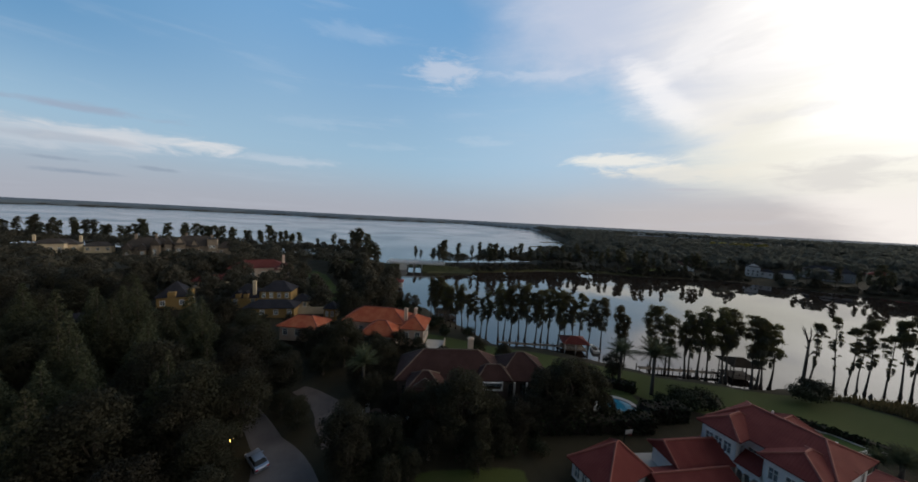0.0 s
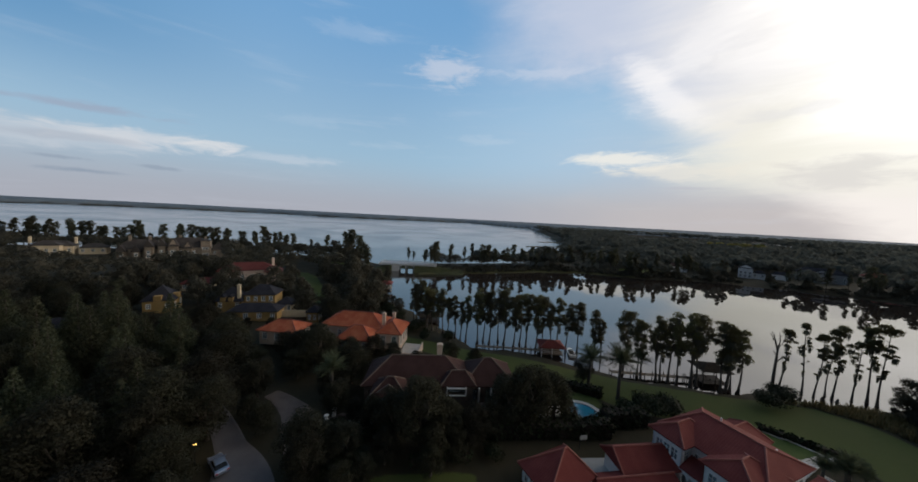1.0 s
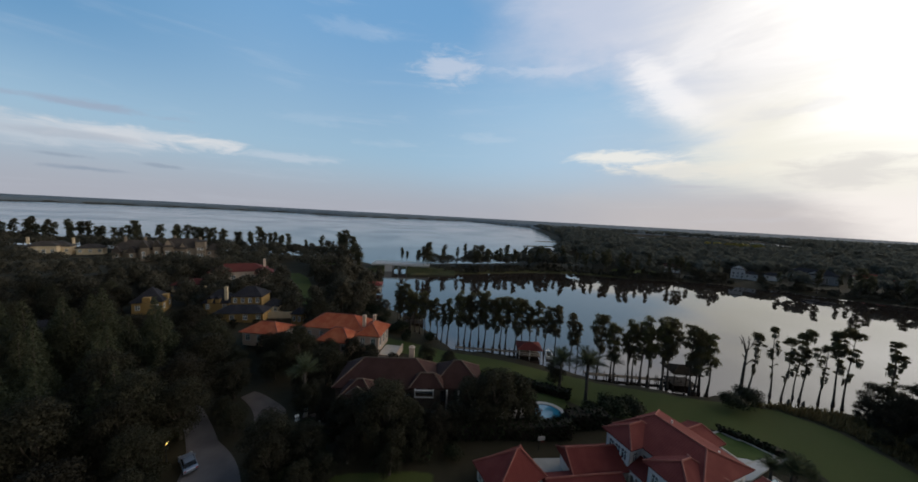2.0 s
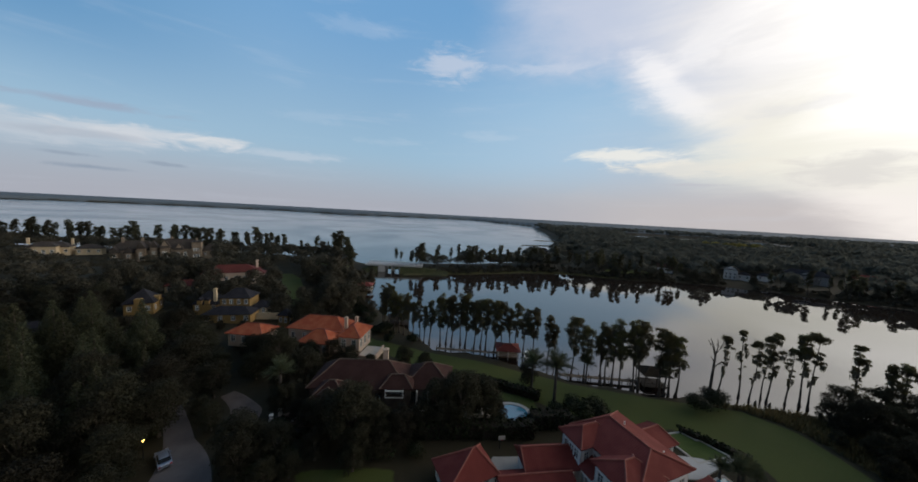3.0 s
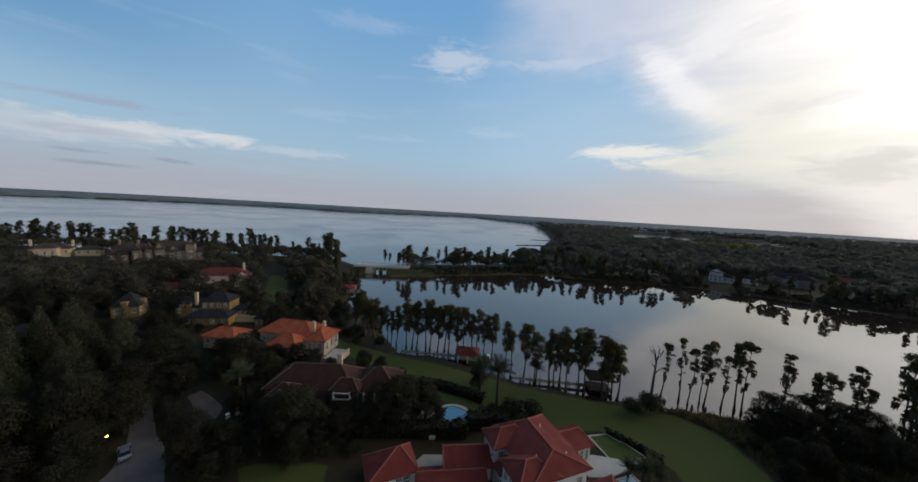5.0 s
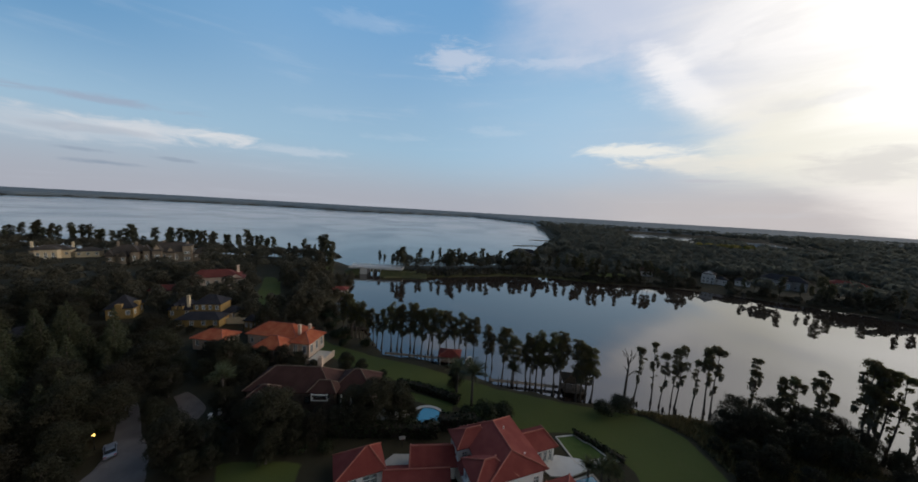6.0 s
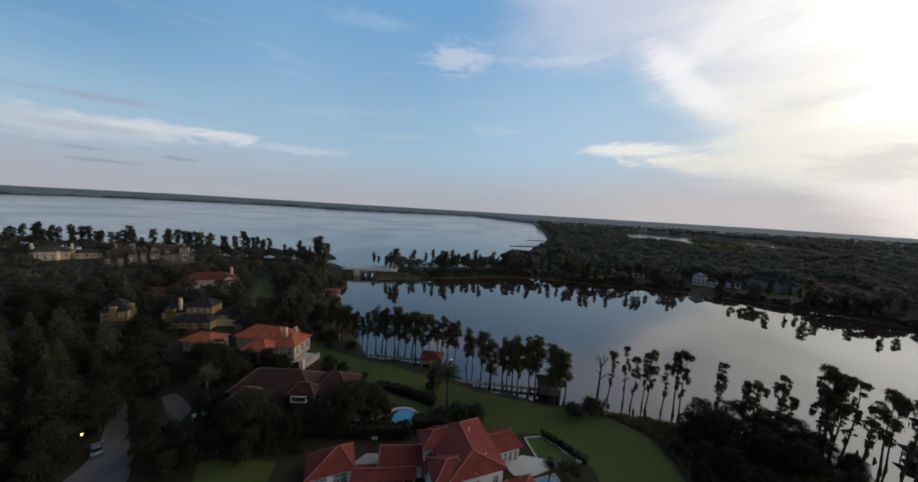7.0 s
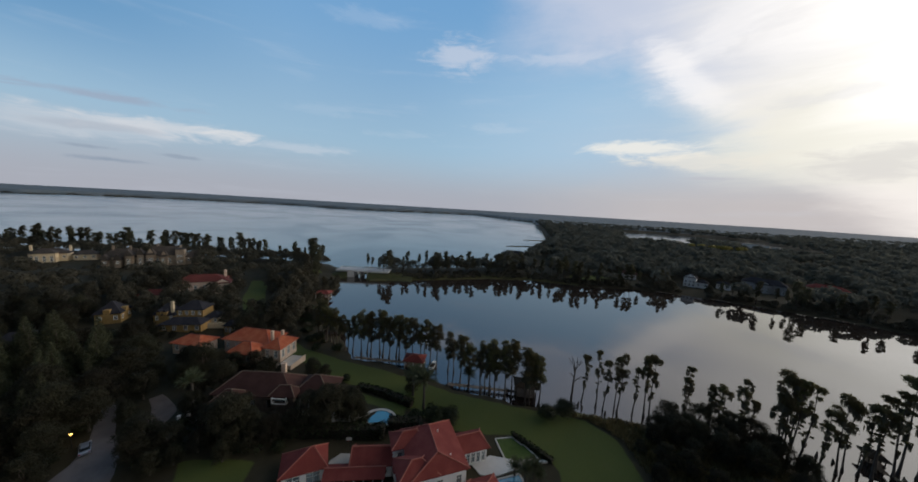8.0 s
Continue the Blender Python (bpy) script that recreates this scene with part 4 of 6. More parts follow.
def distant_house(name, label, x, y, rot, blocks, wall, roof, z=None, chimneys=()):
    home = thing(name, pose(x, y, land_at(x, y) if z is None else z, 0, 0, rot), label, "house")
    for b in blocks:
        x0, x1, y0, y1, h, rise, n, gable = b
        holes = {"s": spaced(x1 - x0, n, 1.3, h * 0.5 + 0.6, h * 0.5 + 2.2)} if n else {}
        if n and h > 6.5:
            holes["s"] += spaced(x1 - x0, n, 1.3, 2.0, 3.8)
        block(home, x0, x1, y0, y1, -1, h + 1, rise, wall, roof, "", holes, gable=gable)
    for cx, cy, cz in chimneys:
        chimney(home, cx, cy, cz - 4, cz, 1.1, 0.9, wall)
    return home


distant_house("red_roofed_house", "cream house with dark red tile hip roof", -97, 147, 30, [(-14, 9, -5, 6, 6.6, 3.2, 6, ()), (5, 12, -9, -2, 6.2, 2.4, 2, ("s",)), (-16, -10, -8, 0, 3.6, 2.0, 2, ())], "pink_stucco", "dark_red_tile", 4.6, [(8, 2, 11.5)])
distant_house("red_cottage", "low cottage roof of red tile in the trees", -108, 128, 20, [(-6, 6, -3, 3, 3.2, 2.2, 2, ())], "cream_stucco", "dark_red_tile")
distant_house("chateau", "tan stone mansion with many steep gables", -180, 187, 32, [(-24, -3, 0, 9, 6.0, 5.6, 4, ()), (-2.9, 20, -0.5, 9.5, 6.8, 6.2, 4, ()), (-22.6, -19.4, -3, 1, 4.6, 4.0, 1, ("s",)), (-16.2, -13.0, -3.5, 1, 4.6, 4.0, 1, ("s",)), (-10.6, -7.0, -4.2, 1, 7.6, 4.6, 1, ("s",)), (-5.0, -1.4, -2.6, 1, 8.0, 4.4, 1, ("s",)), (0.0, 4.4, -3.4, 1, 8.0, 4.8, 2, ("s",)), (7, 11, -2.4, 1, 6.4, 4.2, 1, ("s",)), (15.4, 20.4, -1.6, 4, 11.4, 0.7, 2, ()), (20.6, 30, 1, 7, 5.0, 4.2, 2, ())], "pale_stone", "grey_shingle", land_at(-180, 187) + 1.6, [(-19, 4, 13.8), (-10, 4, 13.6), (4, 5, 14.4), (17, 5, 13.4)])
distant_house("white_mansion", "white mansion with grey roofs by the lake", -248, 181, 36, [(-10, 8, 0, 9, 6.0, 3.2, 5, ()), (-6, 4, -5, 1, 7.0, 2.4, 3, ()), (10, 22, 1, 8, 4.6, 2.6, 3, ())], "cream_stucco", "grey_shingle", None, [(-10, 4, 11.5), (8, 5, 11.0)])
distant_house("gabled_house", "grey-roofed house half hidden by oaks", -100, 76, 40, [(-6, 6, -3.5, 3.5, 3.4, 3.0, 2, ())], "grey_stucco", "slate")
distant_house("white_lake_house", "tall white house on the opposite shore", 260, 258, -42, [(-5, 4, -4, 5, 8.5, 3.0, 3, ("s",)), (4, 12, -2, 4, 5.0, 2.4, 2, ())], "white_stucco", "slate")
distant_house("grey_lake_house", "broad grey house with dark roof across the lake", 318, 252, -46, [(-14, 14, -5, 6, 7.4, 4.0, 6, ()), (-5, 5, -8, -4, 7.2, 3.0, 2, ("s",))], "grey_stucco", "slate")
distant_house("boathouse_cottage", "small pale cottage on the opposite shore", 286, 254, -42, [(-5, 5, -3, 3, 4.4, 2.4, 2, ())], "white_stucco", "slate")
distant_house("shore_house", "low brown house among trees across the lake", 372, 252, -46, [(-12, 12, -5, 5, 5.0, 3.4, 4, ())], "cream_stucco", "red_tile")
distant_house("garden_house", "pale cottage on a grassy shore", 214, 276, -30, [(-6, 6, -4, 4, 4.6, 3.0, 3, ("w",))], "white_stucco", "brown_shingle")
distant_house("blue_roofed_house", "house with blue-grey roof beyond the causeway", 112, 356, -10, [(-14, 14, -5, 5, 5, 4, 5, ())], "grey_stucco", "slate")


distant_house("store_building", "long low white building in the far woods", 648, 624, -50, [(-22, 22, -8, 8, 6.5, 1.0, 8, ()), (24, 40, -7, 7, 5.0, 1.0, 3, ())], "white_stucco", "grey_shingle", 14)


# ---- trees ----
def limb_tube(s, base, tip, r0, r1, bend=0.15, sides=6):
    b, t = Vector(base), Vector(tip)
    mid = b.lerp(t, 0.5) + Vector((random.uniform(-1, 1), random.uniform(-1, 1), 0.3)) * bend * (t - b).length
    s.tube([b, mid, t], [r0, (r0 + r1) / 2, r1], sides)


def oak_meshes(name, h, spread, lobes_n, count, size, leaf="oak_leaf"):
    """A broad tree: forked trunk, limbs out to every second lobe, leaf sprays over the lobes."""
    s, lobes = Shape(), []
    fork = h * 0.30
    s.tube([(0, 0, -0.5), (0, 0, 0.4), (0.1, 0.05, fork * 0.6), (0.15, 0.1, fork)], [0.62, 0.42, 0.34, 0.30], 8)
    for i in range(lobes_n):
        a = i * 2.399 + random.uniform(-0.4, 0.4)
        q = math.sqrt((i + 0.5) / lobes_n)
        r = spread * q * random.uniform(0.62, 0.92)
        z = h * (0.38 + 0.48 * (1 - q * q)) + random.uniform(-0.07, 0.09) * h
        p = (r * math.cos(a), r * math.sin(a), z)
        lobes.append((*p, spread * random.uniform(0.24, 0.38), random.uniform(0.8, 1.1)))
        if i % 2 == 0:
            limb_tube(s, (0.12, 0.08, fork * random.uniform(0.7, 1.0)), p, 0.17, 0.04)
    for i in range(lobes_n // 2):
        a, r = i * 2.399 + 1.0, spread * random.uniform(0.30, 0.72)
        lobes.append((r * math.cos(a), r * math.sin(a), h * random.uniform(0.17, 0.36), spread * random.uniform(0.22, 0.34), 1.0))
    return s.mesh(name + "_trunk", M["bark"], True), quads(leaf_cloud(lobes, count, size), name + "_crown", M[leaf])


def cypress_meshes(name, h, count, size, lean=0.0, bare=0.42, width=1.0, leaf="cypress_leaf", full=True):
    """A lake cypress: slender trunk with a flared foot, clumped foliage high up, hanging moss."""
    s, lobes, moss = Shape(), [], []
    pts, rad = [], []
    for i in range(9):
        u = i / 8
        pts.append((lean * u * u * h + 0.25 * math.sin(u * 5 + h), 0.2 * math.sin(u * 4 + 2 * h), -0.8 + u * (h + 0.3)))
        rad.append((0.42 if full else 0.24) * math.exp(-u * 16) + (0.20 if full else 0.15) * (1 - u) + 0.045)
    s.tube(pts, rad, 8)

    def on(u):
        i = min(int(u * 8), 7)
        return Vector(pts[i]).lerp(Vector(pts[i + 1]), u * 8 - i)

    u = bare
    while u < 0.99:
        f = (u - bare) / (1 - bare)
        if full:
            belly = width * (0.30 + 0.70 * math.sin(math.pi * min(1, 0.12 + 0.74 * f)) ** 0.7)
            k, reach, girth = 3, (0.25, 0.90), (0.32, 0.56)
        else:
            belly = width * (0.42 + 0.50 * min(1.0, 1.5 * f))
            k, reach, girth = (1 if random.random() < 0.4 else 2), (0.20, 0.95), (0.26, 0.46)
        for _ in range(k):
            a = random.uniform(0, 2 * math.pi)
            out = belly * random.uniform(*reach)
            c = on(u) + Vector((math.cos(a) * out, math.sin(a) * out, random.uniform(0.0, 0.6)))
            r = belly * random.uniform(*girth)
            lobes.append((*c, r, random.uniform(0.7, 1.1) if full else random.uniform(0.6, 1.0)))
            limb_tube(s, on(max(u - 0.02, 0)), c, 0.06, 0.02, 0.1, 4)
            if random.random() < (0.45 if full else 0.6):
                moss.append((*(c - Vector((0, 0, r * 0.9))), r * 0.6))
        u += random.uniform(0.045, 0.075) if full else random.uniform(0.045, 0.095)
    for _ in range(3):
        c = on(1.0) + Vector((random.uniform(-0.4, 0.4), random.uniform(-0.4, 0.4), random.uniform(-0.8, 0.2))) * width
        lobes.append((*c, width * random.uniform(0.35, 0.55), 1.0))
    leaves = leaf_cloud(lobes, count, size, droop=0.3)
    mo = None
    if moss:
        L = np.array(moss)
        n = count // (5 if full else 7)
        pick = rng.integers(0, len(L), n)
        c = L[pick, :3] + rng.normal(size=(n, 3)) * L[pick, 3:4] * np.array([0.6, 0.6, 0.3])
        a = rng.uniform(0, 6.28, n)
        w = np.stack([np.cos(a), np.sin(a), 0 * a], 1) * rng.uniform(0.05, 0.13, (n, 1))
        d = np.stack([0 * a, 0 * a, rng.uniform(0.4, 1.6 if full else 1.3, n)], 1)
        mo = quads(np.stack([c - w, c + w, c + w * 0.3 - d, c - w * 0.3 - d], 1), name + "_moss", M["moss"])
    return s.mesh(name + "_trunk", M["grey_bark"], True), quads(leaves, name + "_crown", M[leaf]), mo


def conifer_meshes(name, h, r, count, size):
    s, lobes = Shape(), []
    s.tube([(0, 0, -0.5), (0, 0, h * 0.5), (0, 0, h * 0.96)], [0.34, 0.2, 0.04], 7)
    for i in range(38):
        u = 0.10 + 0.88 * (i / 37)
        a = i * 2.4
        q = r * (1 - u) ** 0.95 * random.uniform(0.55, 0.85)
        lobes.append((q * math.cos(a), q * math.sin(a), u * h, max(0.45, r * 0.46 * (1.12 - u)) * random.uniform(0.8, 1.15), 1.3))
    return s.mesh(name + "_trunk", M["bark"], True), quads(leaf_cloud(lobes, count, size), name + "_crown", M["conifer_leaf"])


def palm_frond(length, width, leaflets, droop):
    """One feather frond along +x: a bowed midrib with two rows of leaflets."""
    q = []
    for i in range(leaflets):
        u0 = 0.12 + 0.88 * i / leaflets
        x, z = length * u0, 0.55 * length * (u0 - 0.12) * 0.6 - droop * length * u0 ** 2.2
        w = width * math.sin(math.pi * min(1, 0.12 + u0 * 0.86)) ** 0.6
        dx = length / leaflets * 0.5
        for side in (-1, 1):
            q.append([(x, 0, z), (x + dx, 0, z), (x + dx * 2.6, side * w, z - w * 0.55), (x + dx * 2.2, side * w, z - w * 0.6)])
    return np.array(q)


def palm_meshes(name, h, fronds, length):
    s = Shape()
    s.tube([(0, 0, -0.4), (0, 0, 0.5), (0.06, 0.02, h * 0.6), (0.1, 0, h)], [0.42, 0.30, 0.25, 0.30], 9)
    s.tube([(0.1, 0, h - 0.7), (0.1, 0, h - 0.1), (0.1, 0, h + 0.4)], [0.3, 0.5, 0.2], 9)
    all_q = []
    for i in range(fronds):
        a, tilt = i * 2.399, random.uniform(-0.25, 1.3)
        f = palm_frond(length * random.uniform(0.85, 1.1), length * 0.15, 20, random.uniform(0.25, 0.5))
        ct, st, ca, sa = math.cos(tilt), math.sin(tilt), math.cos(a), math.sin(a)
        x, y, z = f[..., 0] * ct - f[..., 2] * st, f[..., 1], f[..., 0] * st + f[..., 2] * ct
        all_q.append(np.stack([x * ca - y * sa + 0.1, x * sa + y * ca, z + h], -1))
    return s.mesh(name + "_trunk", M["grey_bark"], True), quads(np.concatenate(all_q), name + "_fronds", M["palm_leaf"])


def bush_mesh(name, r, h, count, size, leaf="hedge_leaf"):
    lobes = [(random.uniform(-0.5, 0.5) * r, random.uniform(-0.5, 0.5) * r, h * random.uniform(0.35, 0.65), r * random.uniform(0.45, 0.65), 0.9 * h / r / 1.6) for _ in range(9)]
    return quads(leaf_cloud(lobes, count, size, inner=0.35), name, M[leaf])


def hedge_mesh(length, w, h, size=0.30):
    n = int(length * (w + 2 * h) * 9 / (size / 0.3) ** 2)
    u = rng.random(n) * length - length / 2
    side = rng.random(n)
    y = np.where(side < 0.36, -w / 2, np.where(side < 0.72, w / 2, rng.uniform(-w / 2, w / 2, n)))
    z = np.where(side < 0.72, rng.random(n) * h, h)
    c = np.stack([u, y, z], 1) + rng.normal(size=(n, 3)) * 0.10
    a = unit(rng.normal(size=(n, 3)))
    b = unit(np.cross(a, rng.normal(size=(n, 3))))
    s = size * (0.6 + 0.8 * rng.random((n, 1)))
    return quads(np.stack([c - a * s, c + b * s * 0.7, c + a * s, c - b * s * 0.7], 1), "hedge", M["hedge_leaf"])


def make_tree(name, trunk, crown, label, category="tree", extra=None, part_name="crown"):
    t = thing(name, pose(0, 0, -500), label, category)
    part("trunk", trunk, None, t)
    part(part_name, crown, None, t)
    if extra is not None:
        tagged(part("moss", extra, None, t, "grey hanging moss"), kind="stuff")
    return t


OAKS = [make_tree("oak_tree", *oak_meshes("oak", h, sp, n, c, sz), "dark green broad-crowned oak in dense woods") for h, sp, n, c, sz in ((12.5, 5.6, 26, 13000, 0.27), (14, 6.0, 30, 14000, 0.28), (10.5, 5.0, 22, 10500, 0.26), (13, 4.6, 24, 10500, 0.26), (9, 4.2, 20, 8800, 0.24))]
FAR_OAKS = [make_tree("oak_tree", *oak_meshes("far_oak", h, sp, n, c, sz, "wood_leaf"), "dark green oak in the far woods") for h, sp, n, c, sz in ((12, 5.6, 18, 2000, 0.70), (14, 5.0, 18, 1900, 0.70), (10, 5.6, 15, 1700, 0.70))]
CYPRESS = [make_tree("cypress_tree", t, c, "slender lake cypress with rounded crown and hanging moss", extra=m) for t, c, m in (cypress_meshes("cypress", h, int(n * 1.5), 0.29, l, b, w) for h, n, l, b, w in ((17, 2300, 0.02, 0.50, 1.9), (18, 2500, -0.01, 0.45, 2.1), (15.5, 1900, 0.03, 0.48, 1.7), (17.5, 2700, 0.0, 0.52, 2.4), (15, 1700, -0.02, 0.46, 1.5)))]
SLIM = [make_tree("cypress_tree", t, c, "sparse tall cypress with tufted crown and hanging moss", extra=m) for t, c, m in (cypress_meshes("slim_cypress", h, int(n * 1.7), 0.25, l, b, w, full=False) for h, n, l, b, w in ((17, 1700, 0.015, 0.42, 2.0), (15.5, 1400, 0.025, 0.45, 1.75), (15, 1300, -0.02, 0.40, 1.5), (17.5, 2000, 0.01, 0.46, 2.3), (17, 1200, 0.03, 0.36, 1.3)))]
FAR_CYPRESS = [make_tree("cypress_tree", t, c, "lake cypress on the far shore", extra=m) for t, c, m in (cypress_meshes("far_cypress", h, n, 0.75, l, b, w, "hazed_cypress") for h, n, l, b, w in ((18, 900, 0.02, 0.46, 2.3), (19, 1050, -0.02, 0.42, 2.7), (16, 700, 0.03, 0.50, 1.9), (17, 650, 0.02, 0.52, 1.5)))]
CONIFERS = [make_tree("conifer", *conifer_meshes("conifer", h, r, n, sz), "pointed mid-green conifer among oaks") for h, r, n, sz in ((15.5, 4.3, 8600, 0.30), (13.5, 3.9, 7400, 0.29), (17.5, 4.7, 9400, 0.31))]
PALMS = [make_tree("palm_tree", *palm_meshes("palm", h, n, l), "date palm with arching feather fronds", part_name="fronds") for h, n, l in ((8.5, 64, 3.4), (7.0, 60, 3.1), (3.2, 60, 2.6))]

placed = []
used = {}


def plant(kinds, x, y, scale=1.0, turn=None, z=None, tall=1.0):
    src = kinds[random.randrange(len(kinds))] if isinstance(kinds, list) else kinds
    zz = land_at(x, y) if z is None else z
    m = pose(x, y, zz, 0, 0, random.uniform(0, 360) if turn is None else turn) @ Matrix.Diagonal((scale, scale, scale * tall, 1))
    if src.name not in used:
        used[src.name] = src
        src.matrix_world = m
        placed.append((x, y))
        return src
    base = used[src.name]
    keep = base.matrix_basis.copy()
    base.scale = (1, 1, 1)
    ob = copy_thing(base, m)
    base.matrix_basis = keep
    ob.matrix_basis = m
    placed.append((x, y))
    return ob


# cypresses along the near shore: foot of each trunk and its height factor
SHORE = [(-9, 108.5, 0.92), (-6.4, 106.8, 1.0), (-4.0, 105.4, 1.04), (-1.6, 104.2, 0.98), (-7.4, 104.6, 0.86), (-3.0, 102.6, 0.9), (0.4, 102.4, 0.84), (2.4, 101.2, 0.95), (4.4, 99.8, 0.9), (7, 99, 0.95), (11, 98, 1.06), (14.6, 97, 1.06), (19, 97, 1.06), (24, 97, 1.11), (27, 95.5, 1.01), (31, 95, 1.17), (34, 93.5, 1.06), (41.5, 95, 1.11), (46.5, 91.5, 1.01), (51.5, 90, 0.9), (53.4, 89.5, 0.85), (56.5, 81.6, 1.09), (59.3, 79.5, 0.98), (63.3, 78.2, 1.21), (66.4, 77.2, 1.15), (68.1, 76.6, 1.09), (71.2, 75.8, 1.15), (73.5, 77, 1.15), (77.6, 74, 1.09), (79.2, 73.8, 1.03), (82.1, 73.6, 1.09), (125.5, 70.5, 0.95), (132, 66, 0.9), (136, 63.7, 0.95), (139, 64.1, 0.8), (140, 57.5, 0.9), (157.5, 58, 0.95), (160.5, 57, 1.15), (163, 56.5, 1.1), (171, 58, 1.35), (173.5, 56, 1.35), (175.5, 57.5, 1.45), (178, 56, 1.4), (181, 57, 1.45), (184, 58, 1.4), (9, 97.5, 0.9), (17, 98.5, 1.0), (22, 98.5, 1.05), (29.5, 97.5, 1.05), (36.5, 95, 1.05), (39.5, 96.5, 1.0), (44, 93.5, 0.95), (150.6, 57.2, 0.8), (152.4, 58.4, 0.95), (154.6, 57, 1.05), (166.4, 58.8, 1.1), (168.6, 57.2, 1.2), (65, 78.6, 1.05), (80.6, 74.6, 1.0), (97.5, 77.7, 0.98), (101.3, 76.0, 0.97), (103.2, 74.3, 0.85), (107.0, 75.2, 0.86), (107.4, 74.0, 0.94), (112.0, 73.4, 0.92), (115.1, 73.0, 1.14), (115.7, 71.4, 1.04)]
for x, y, k in SHORE:
    plant(CYPRESS if x < 86 else SLIM, x, y, k if x < 86 else k * 1.18, z=max(land_at(x, y), -0.4))


def dead_tree(x, y, h):
    t = thing("dead_tree", pose(x, y, land_at(x, y)), "bare dead cypress with forked grey limbs", "tree")
    part("trunk", Shape().tube([(0, 0, -0.5), (0, 0, 0.4), (0.1, 0, h * 0.4), (0.35, 0.1, h * 0.75)], [0.6, 0.42, 0.32, 0.22], 8), M["grey_bark"], t, smooth=True)
    for dx, dy, z0, z1 in ((-2.0, 0.3, 0.70, 0.98), (1.8, -0.2, 0.74, 0.97), (-0.9, 1.0, 0.74, 1.0), (0.9, 0.7, 0.72, 0.99), (2.6, 0.4, 0.5, 0.62), (-1.6, -0.6, 0.6, 0.72)):
        s = Shape()
        limb_tube(s, (0.3 * z0, 0.05, h * z0), (dx, dy, h * z1), 0.17, 0.06, 0.12)
        limb_tube(s, (dx * 0.6, dy * 0.6, h * (z0 + (z1 - z0) * 0.6)), (dx * 1.1, dy - 0.8, h * (z1 - 0.02)), 0.09, 0.04, 0.1, 5)
        part("limb", s, M["bark"], t)


dead_tree(93.2, 75.8, 17.0)

HOMES = [(-42, 209, 7), (-36, 218, 9), (-36, 226, 12), (-56, 224, 6), (468, 470, 14), (50.5, 41.8, 13), (21.4, 39.6, 8.5), (33, 44, 6), (2.5, 59, 12), (-14, 59, 8), (17, 60, 8), (-20, 80, 11), (-36, 79, 8), (-10, 80, 8), (-64, 103, 13), (-52, 96, 9), (-42.5, 99.5, 4), (-97, 100.5, 6), (-92, 146, 13), (-108, 128, 7), (-186, 186, 22), (-170, 196, 14), (-205, 172, 14), (-250, 180, 18), (-168, 175, 9), (-188, 168, 8), (-152, 184, 8), (-235, 170, 9), (-235, 190, 12), (-100, 76, 7), (34, 60, 8), (70, 52, 11), (262, 262, 10), (318, 252, 16), (286, 254, 7), (372, 252, 14), (214, 276, 8), (112, 356, 15), (66, 34, 10), (-58, 91, 9), (-49, 87, 7), (-92, 92, 6), (-85, 136, 9), (-14, 71, 5), (-90, 93, 9), (-84, 86, 8), (-33, 72, 4), (-62, 140, 10), (-58, 128, 7), (-40, 93, 4), (-45, 75, 3), (-22, 47.5, 2), (505, 385, 16), (490, 362, 12), (648, 624, 24), (630, 604, 18), (612, 586, 16), (252, 250, 13), (306, 238, 18), (277, 243, 11), (360, 238, 13), (208, 262, 11), (248, 238, 10), (298, 226, 9)]
LINES = np.array(ROAD + [(-23, 47), (-20, 52), (-27, 59)])


def clear(x, y, r):
    """Whether a tree of that crown radius may stand here."""
    X, Y = np.array([x]), np.array([y])
    if land(X, Y)[0] < 0.25:
        return False
    if any((x - a) ** 2 + (y - b) ** 2 < (c + r * 0.4) ** 2 for a, b, c in HOMES):
        return False
    for p, q in zip(LINES[:6], LINES[1:7]):
        d = q - p
        u = np.clip(((x - p[0]) * d[0] + (y - p[1]) * d[1]) / (d @ d), 0, 1)
        if np.hypot(*(np.array([x, y]) - p - u * d)) < 3.2 + r * 0.55:
            return False
    if np.hypot(x + 20, y - 52.5) < 5.5 + r * 0.4 or np.hypot(x + 27, y - 59) < 3 + r * 0.4:
        return False
    return all(signed(p, X, Y)[0] < -r * 0.5 for p in TURF)


def grow(kinds, n, x0, x1, y0, y1, gap, r, lo=0.8, hi=1.15, where=None):
    made = 0
    for _ in range(n * 30):
        if made >= n:
            break
        x, y = random.uniform(x0, x1), random.uniform(y0, y1)
        if where and not where(x, y):
            continue
        if any((x - a) ** 2 + (y - b) ** 2 < gap * gap for a, b in placed):
            continue
        if clear(x, y, r):
            plant(kinds, x, y, random.uniform(lo, hi))
            made += 1


